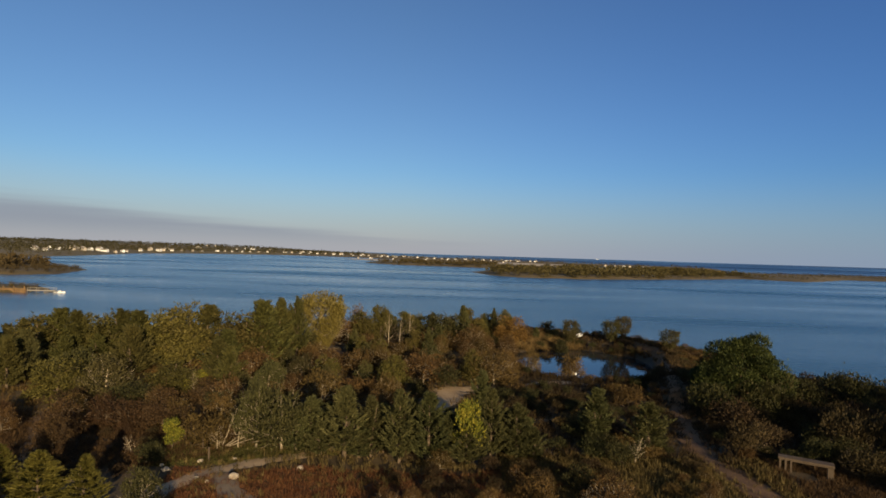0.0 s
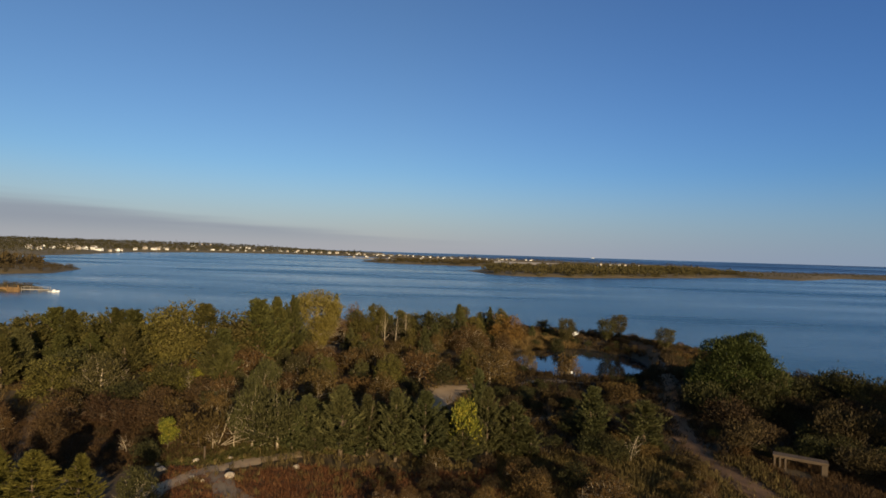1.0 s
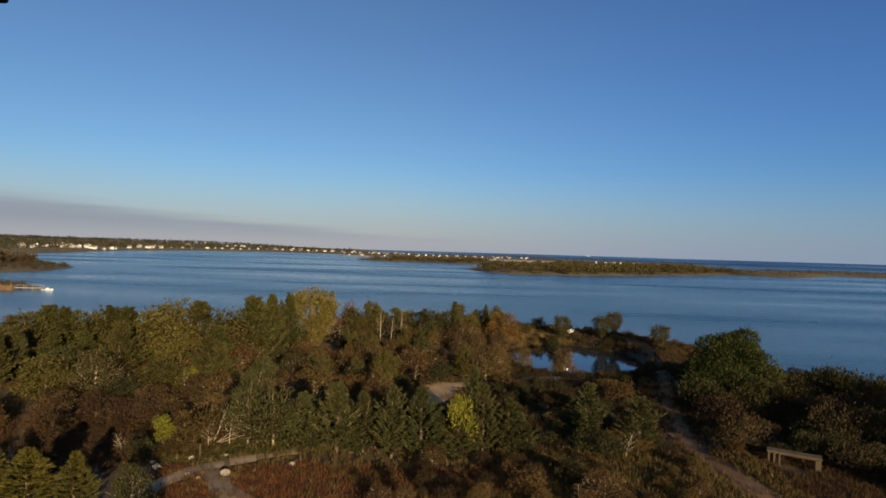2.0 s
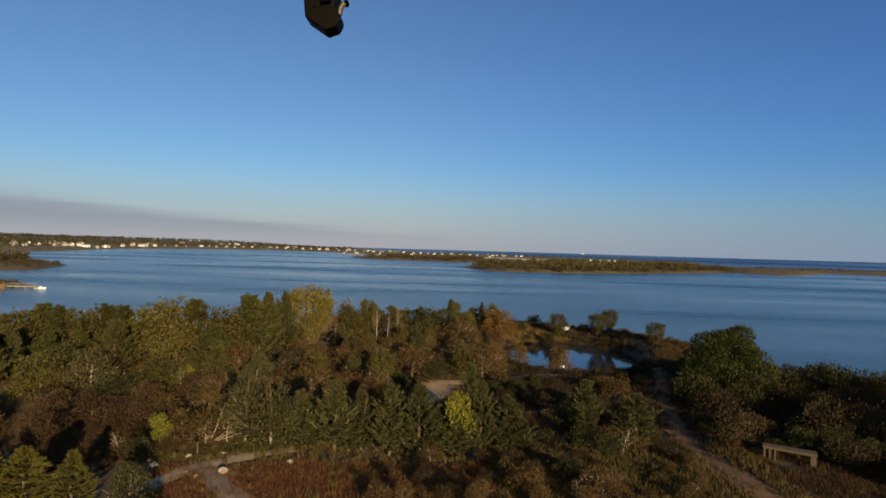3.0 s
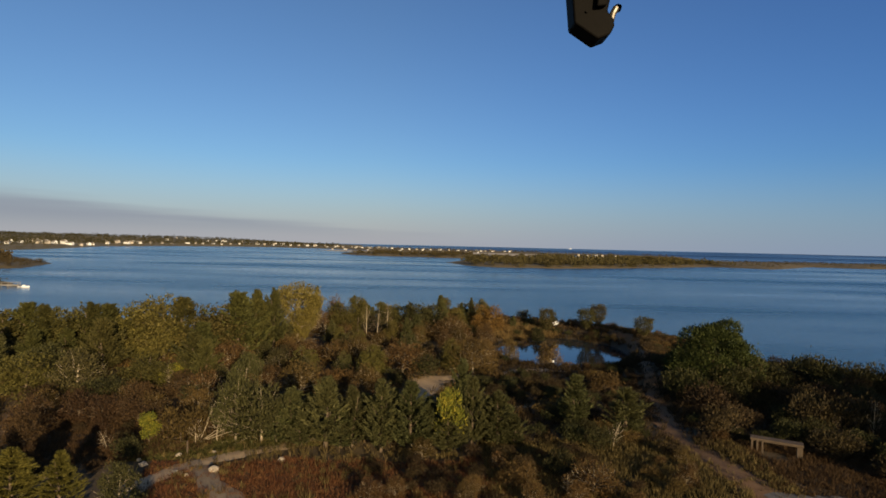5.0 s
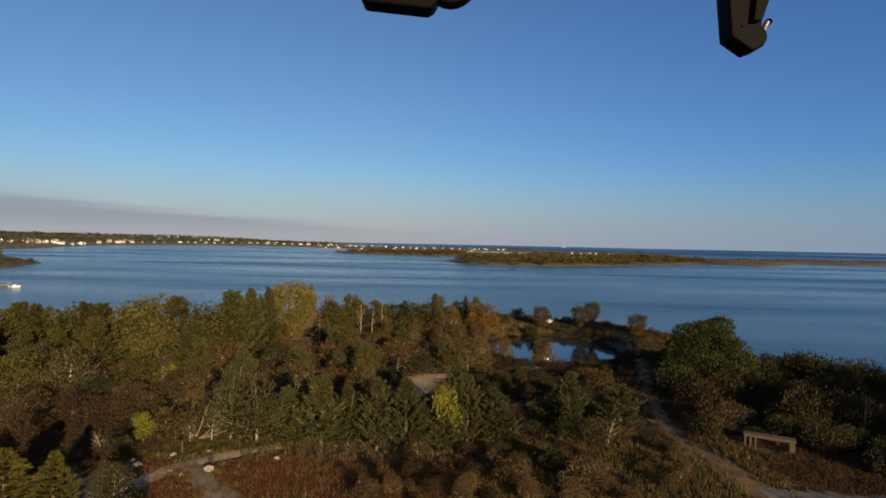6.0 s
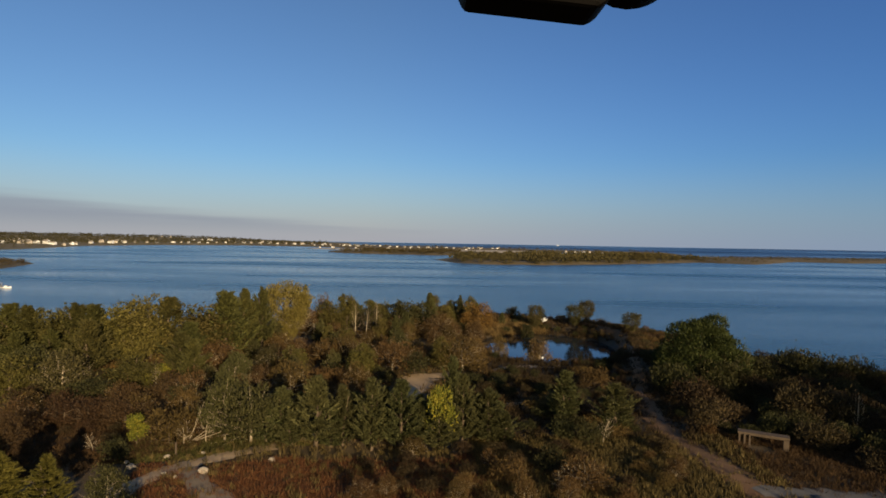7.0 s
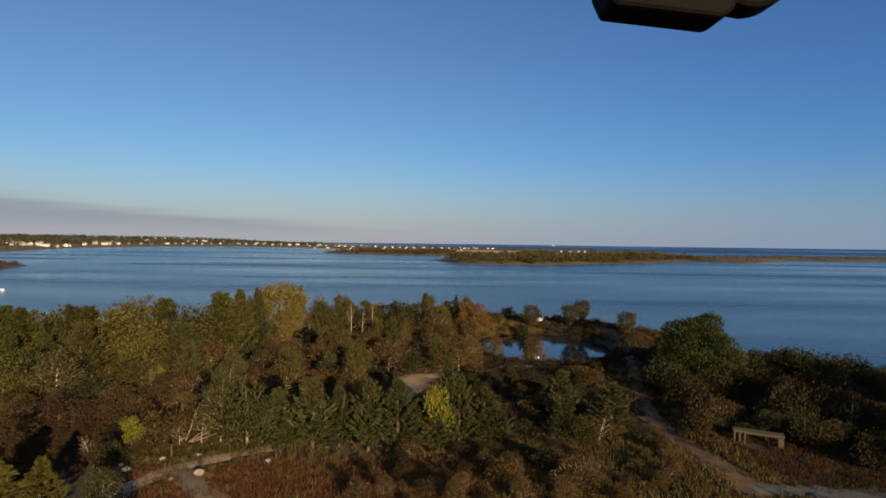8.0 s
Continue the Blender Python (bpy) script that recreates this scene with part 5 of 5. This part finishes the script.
def build_boat(x, y, z, turn, size, label, cabin=True, hull=HULL):
    ob = thing("boat", pose(x, y, z, 0, 0, turn) @ Matrix.Diagonal((size, size, size, 1)), label, "boat", "moored boats")
    part("hull", hull, None, ob)
    if cabin:
        part("cabin", box(bmesh.new(), -0.5, 1.0, -0.6, 0.6, 0.45, 1.75, 0.08), WHITE_PAINT, ob)
        part("windscreen", box(bmesh.new(), 1.0, 1.05, -0.5, 0.5, 1.15, 1.65, 0.01), ROOFING, ob, "dark windscreen")
    part("engine", box(bmesh.new(), -3.25, -2.95, -0.2, 0.2, 0.3, 1.35, 0.05), ROOFING, ob, "dark outboard engine")


build_boat(-117.9, 163.2, -0.25, 12, 0.5, "small white motor boat moored at the dock")
build_boat(-121.0, 163.4, -0.25, 14, 0.5, "small dark skiff moored at the dock", False, DARK_HULL)
build_boat(19.6, 91.8, ground_z(19.6, 91.8) - 0.05, 62, 0.42, "small white dinghy pulled up on the pond bank", False)


def build_dock():
    ob = thing("dock", pose(-121.6, 161.2, 0.0, 0, 0, 8), "narrow silvered wooden dock on piles at the marsh edge", "dock")
    for k in range(14):
        part("plank", box(bmesh.new(), -3.9 + k * 0.55, -3.4 + k * 0.55, -0.6, 0.6, 0.72, 0.80, 0.01), GREY_TIMBER, ob)
    for s in (-0.5, 0.5):
        part("beam", box(bmesh.new(), -3.9, 3.75, s - 0.08, s + 0.08, 0.54, 0.717), GREY_TIMBER, ob)
        part("handrail", box(bmesh.new(), -3.9, 3.75, s * 1.24 - 0.025, s * 1.24 + 0.025, 1.42, 1.47, 0.008), GREY_TIMBER, ob)
    for k in range(4):
        for s in (-0.62, 0.62):
            v, f = tube(((-3.7 + k * 2.4, s, -1.8), (-3.7 + k * 2.4, s, 0.6), (-3.7 + k * 2.4, s, 1.43)), (0.06, 0.06, 0.055), 8)
            part("pile", mesh_of("pile", v, f, GREY_TIMBER), None, ob)


build_dock()


def build_bulkhead():
    """A timber wall of upright planks and piles that holds the marsh bank."""
    ob = thing("bulkhead", pose(-133.6, 159.0, 0.0, 0, 0, 3), "brown timber bulkhead holding the marsh bank", "bulkhead")
    for k in range(36):
        part("plank", box(bmesh.new(), -13 + k * 0.6, -12.45 + k * 0.6, -0.06, 0.06, -1.6, 1.2 + 0.05 * math.sin(k * 2.1)), PILE_WOOD, ob)
    part("cap", box(bmesh.new(), -13.1, 8.7, -0.2, 0.2, 1.26, 1.40, 0.02), TIMBER, ob)
    for k in range(8):
        v, f = tube(((-12.8 + k * 3.0, -0.25, -1.8), (-12.8 + k * 3.0, -0.25, 0.6), (-12.8 + k * 3.0, -0.25, 1.9)), (0.17, 0.17, 0.15), 8)
        part("pile", mesh_of("pile", v, f, PILE_WOOD), None, ob)


build_bulkhead()

ship = thing("ship", pose(920, 3900, 0, 0, 0, 8) @ Matrix.Diagonal((0.5, 0.5, 0.5, 1)), "white ship far out on the horizon", "ship")
part("hull", hull_mesh(40, 8, 4.5, 4, WHITE_PAINT), None, ship)
part("deckhouse", box(bmesh.new(), -12, 2, -3, 3, 3.2, 9.0, 0.3), WHITE_PAINT, ship)


# ------------------------------------------------------------------ landing gear of a hovering drone, close by
def outline_solid(points, thick, bevel):
    """A flat outline in x and z, given depth in y and rounded edges."""
    bm = bmesh.new()
    front = [bm.verts.new((x, -thick / 2, z)) for x, z in points]
    back = [bm.verts.new((x, thick / 2, z)) for x, z in points]
    bm.faces.new(front); bm.faces.new(back[::-1])
    n = len(points)
    for i in range(n):
        bm.faces.new((front[i], back[i], back[(i + 1) % n], front[(i + 1) % n]))
    bmesh.ops.recalc_face_normals(bm, faces=bm.faces)
    bmesh.ops.bevel(bm, geom=list(bm.edges), offset=bevel, segments=2, affect="EDGES", profile=0.5)
    return bm


def build_drone():
    """Part of a small drone's undercarriage: a folding leg with its foot, and a skid, under one strut."""
    ob = thing("drone_landing_gear", pose(0.0038, 0.2800, 15.1001), "black plastic landing gear of a hovering drone", "drone")
    leg = ((-0.0105, 0.0065), (-0.0005, 0.0), (0.0050, 0.0022), (0.0068, 0.0060), (0.0062, 0.0092), (0.0036, 0.0120), (0.0052, 0.0200), (0.0092, 0.0330), (0.0150, 0.0560), (-0.0140, 0.0560), (-0.0128, 0.0300))
    upper = part("leg", outline_solid(leg, 0.012, 0.0008), BLACK_PLASTIC, ob)
    rib = ((-0.0020, 0.0125), (0.0022, 0.0130), (0.0060, 0.0250), (0.0120, 0.0540), (0.0015, 0.0540))
    bm = outline_solid(rib, 0.003, 0.0006)
    bmesh.ops.translate(bm, verts=bm.verts, vec=(0, -0.0078, 0))
    part("rib", bm, BLACK_PLASTIC, ob)
    v, f = tube(((0.0058, -0.003, 0.0086), (0.0066, -0.003, 0.0120), (0.0080, -0.003, 0.0146)), (0.0014, 0.0014, 0.0014), 10)
    part("hinge_pin", mesh_of("hinge_pin", v, f, GREY_METAL), None, ob, "pale worn metal hinge pin")
    v, f = tube(((0.0088, -0.003, 0.0150), (0.0092, -0.001, 0.0144)), (0.0016, 0.0013), 10)
    part("pin_cap", mesh_of("pin_cap", v, f, BLACK_PLASTIC), None, ob)
    v, f = tube(((-0.0055, -0.0055, 0.0112), (-0.0055, -0.0068, 0.0112)), (0.0007, 0.0006), 8)
    part("screw", mesh_of("screw", v, f, BLACK_PLASTIC), None, upper)
    bm = outline_solid(((-0.0206, 0.0016), (-0.0018, 0.0), (0.0, 0.0012), (0.0016, 0.0045), (0.0024, 0.0770), (-0.0226, 0.0770), (-0.0222, 0.0050)), 0.008, 0.0008)
    bmesh.ops.translate(bm, verts=bm.verts, vec=(-0.1498, -0.1012, -0.0256))
    part("skid", bm, BLACK_PLASTIC, ob)
    knob = [(0.0047 + 0.0082 * math.cos(t), 0.0110 + 0.0084 * math.sin(t)) for t in (math.pi * 2 * k / 24 for k in range(24))]
    bm = outline_solid(knob, 0.006, 0.0010)
    bmesh.ops.translate(bm, verts=bm.verts, vec=(-0.1498, -0.1002, -0.0256))
    part("knuckle", bm, BLACK_PLASTIC, ob)
    part("strut", box(bmesh.new(), -0.176, 0.018, -0.108, 0.010, 0.0500, 0.0600, 0.002), BLACK_PLASTIC, ob)


build_drone()
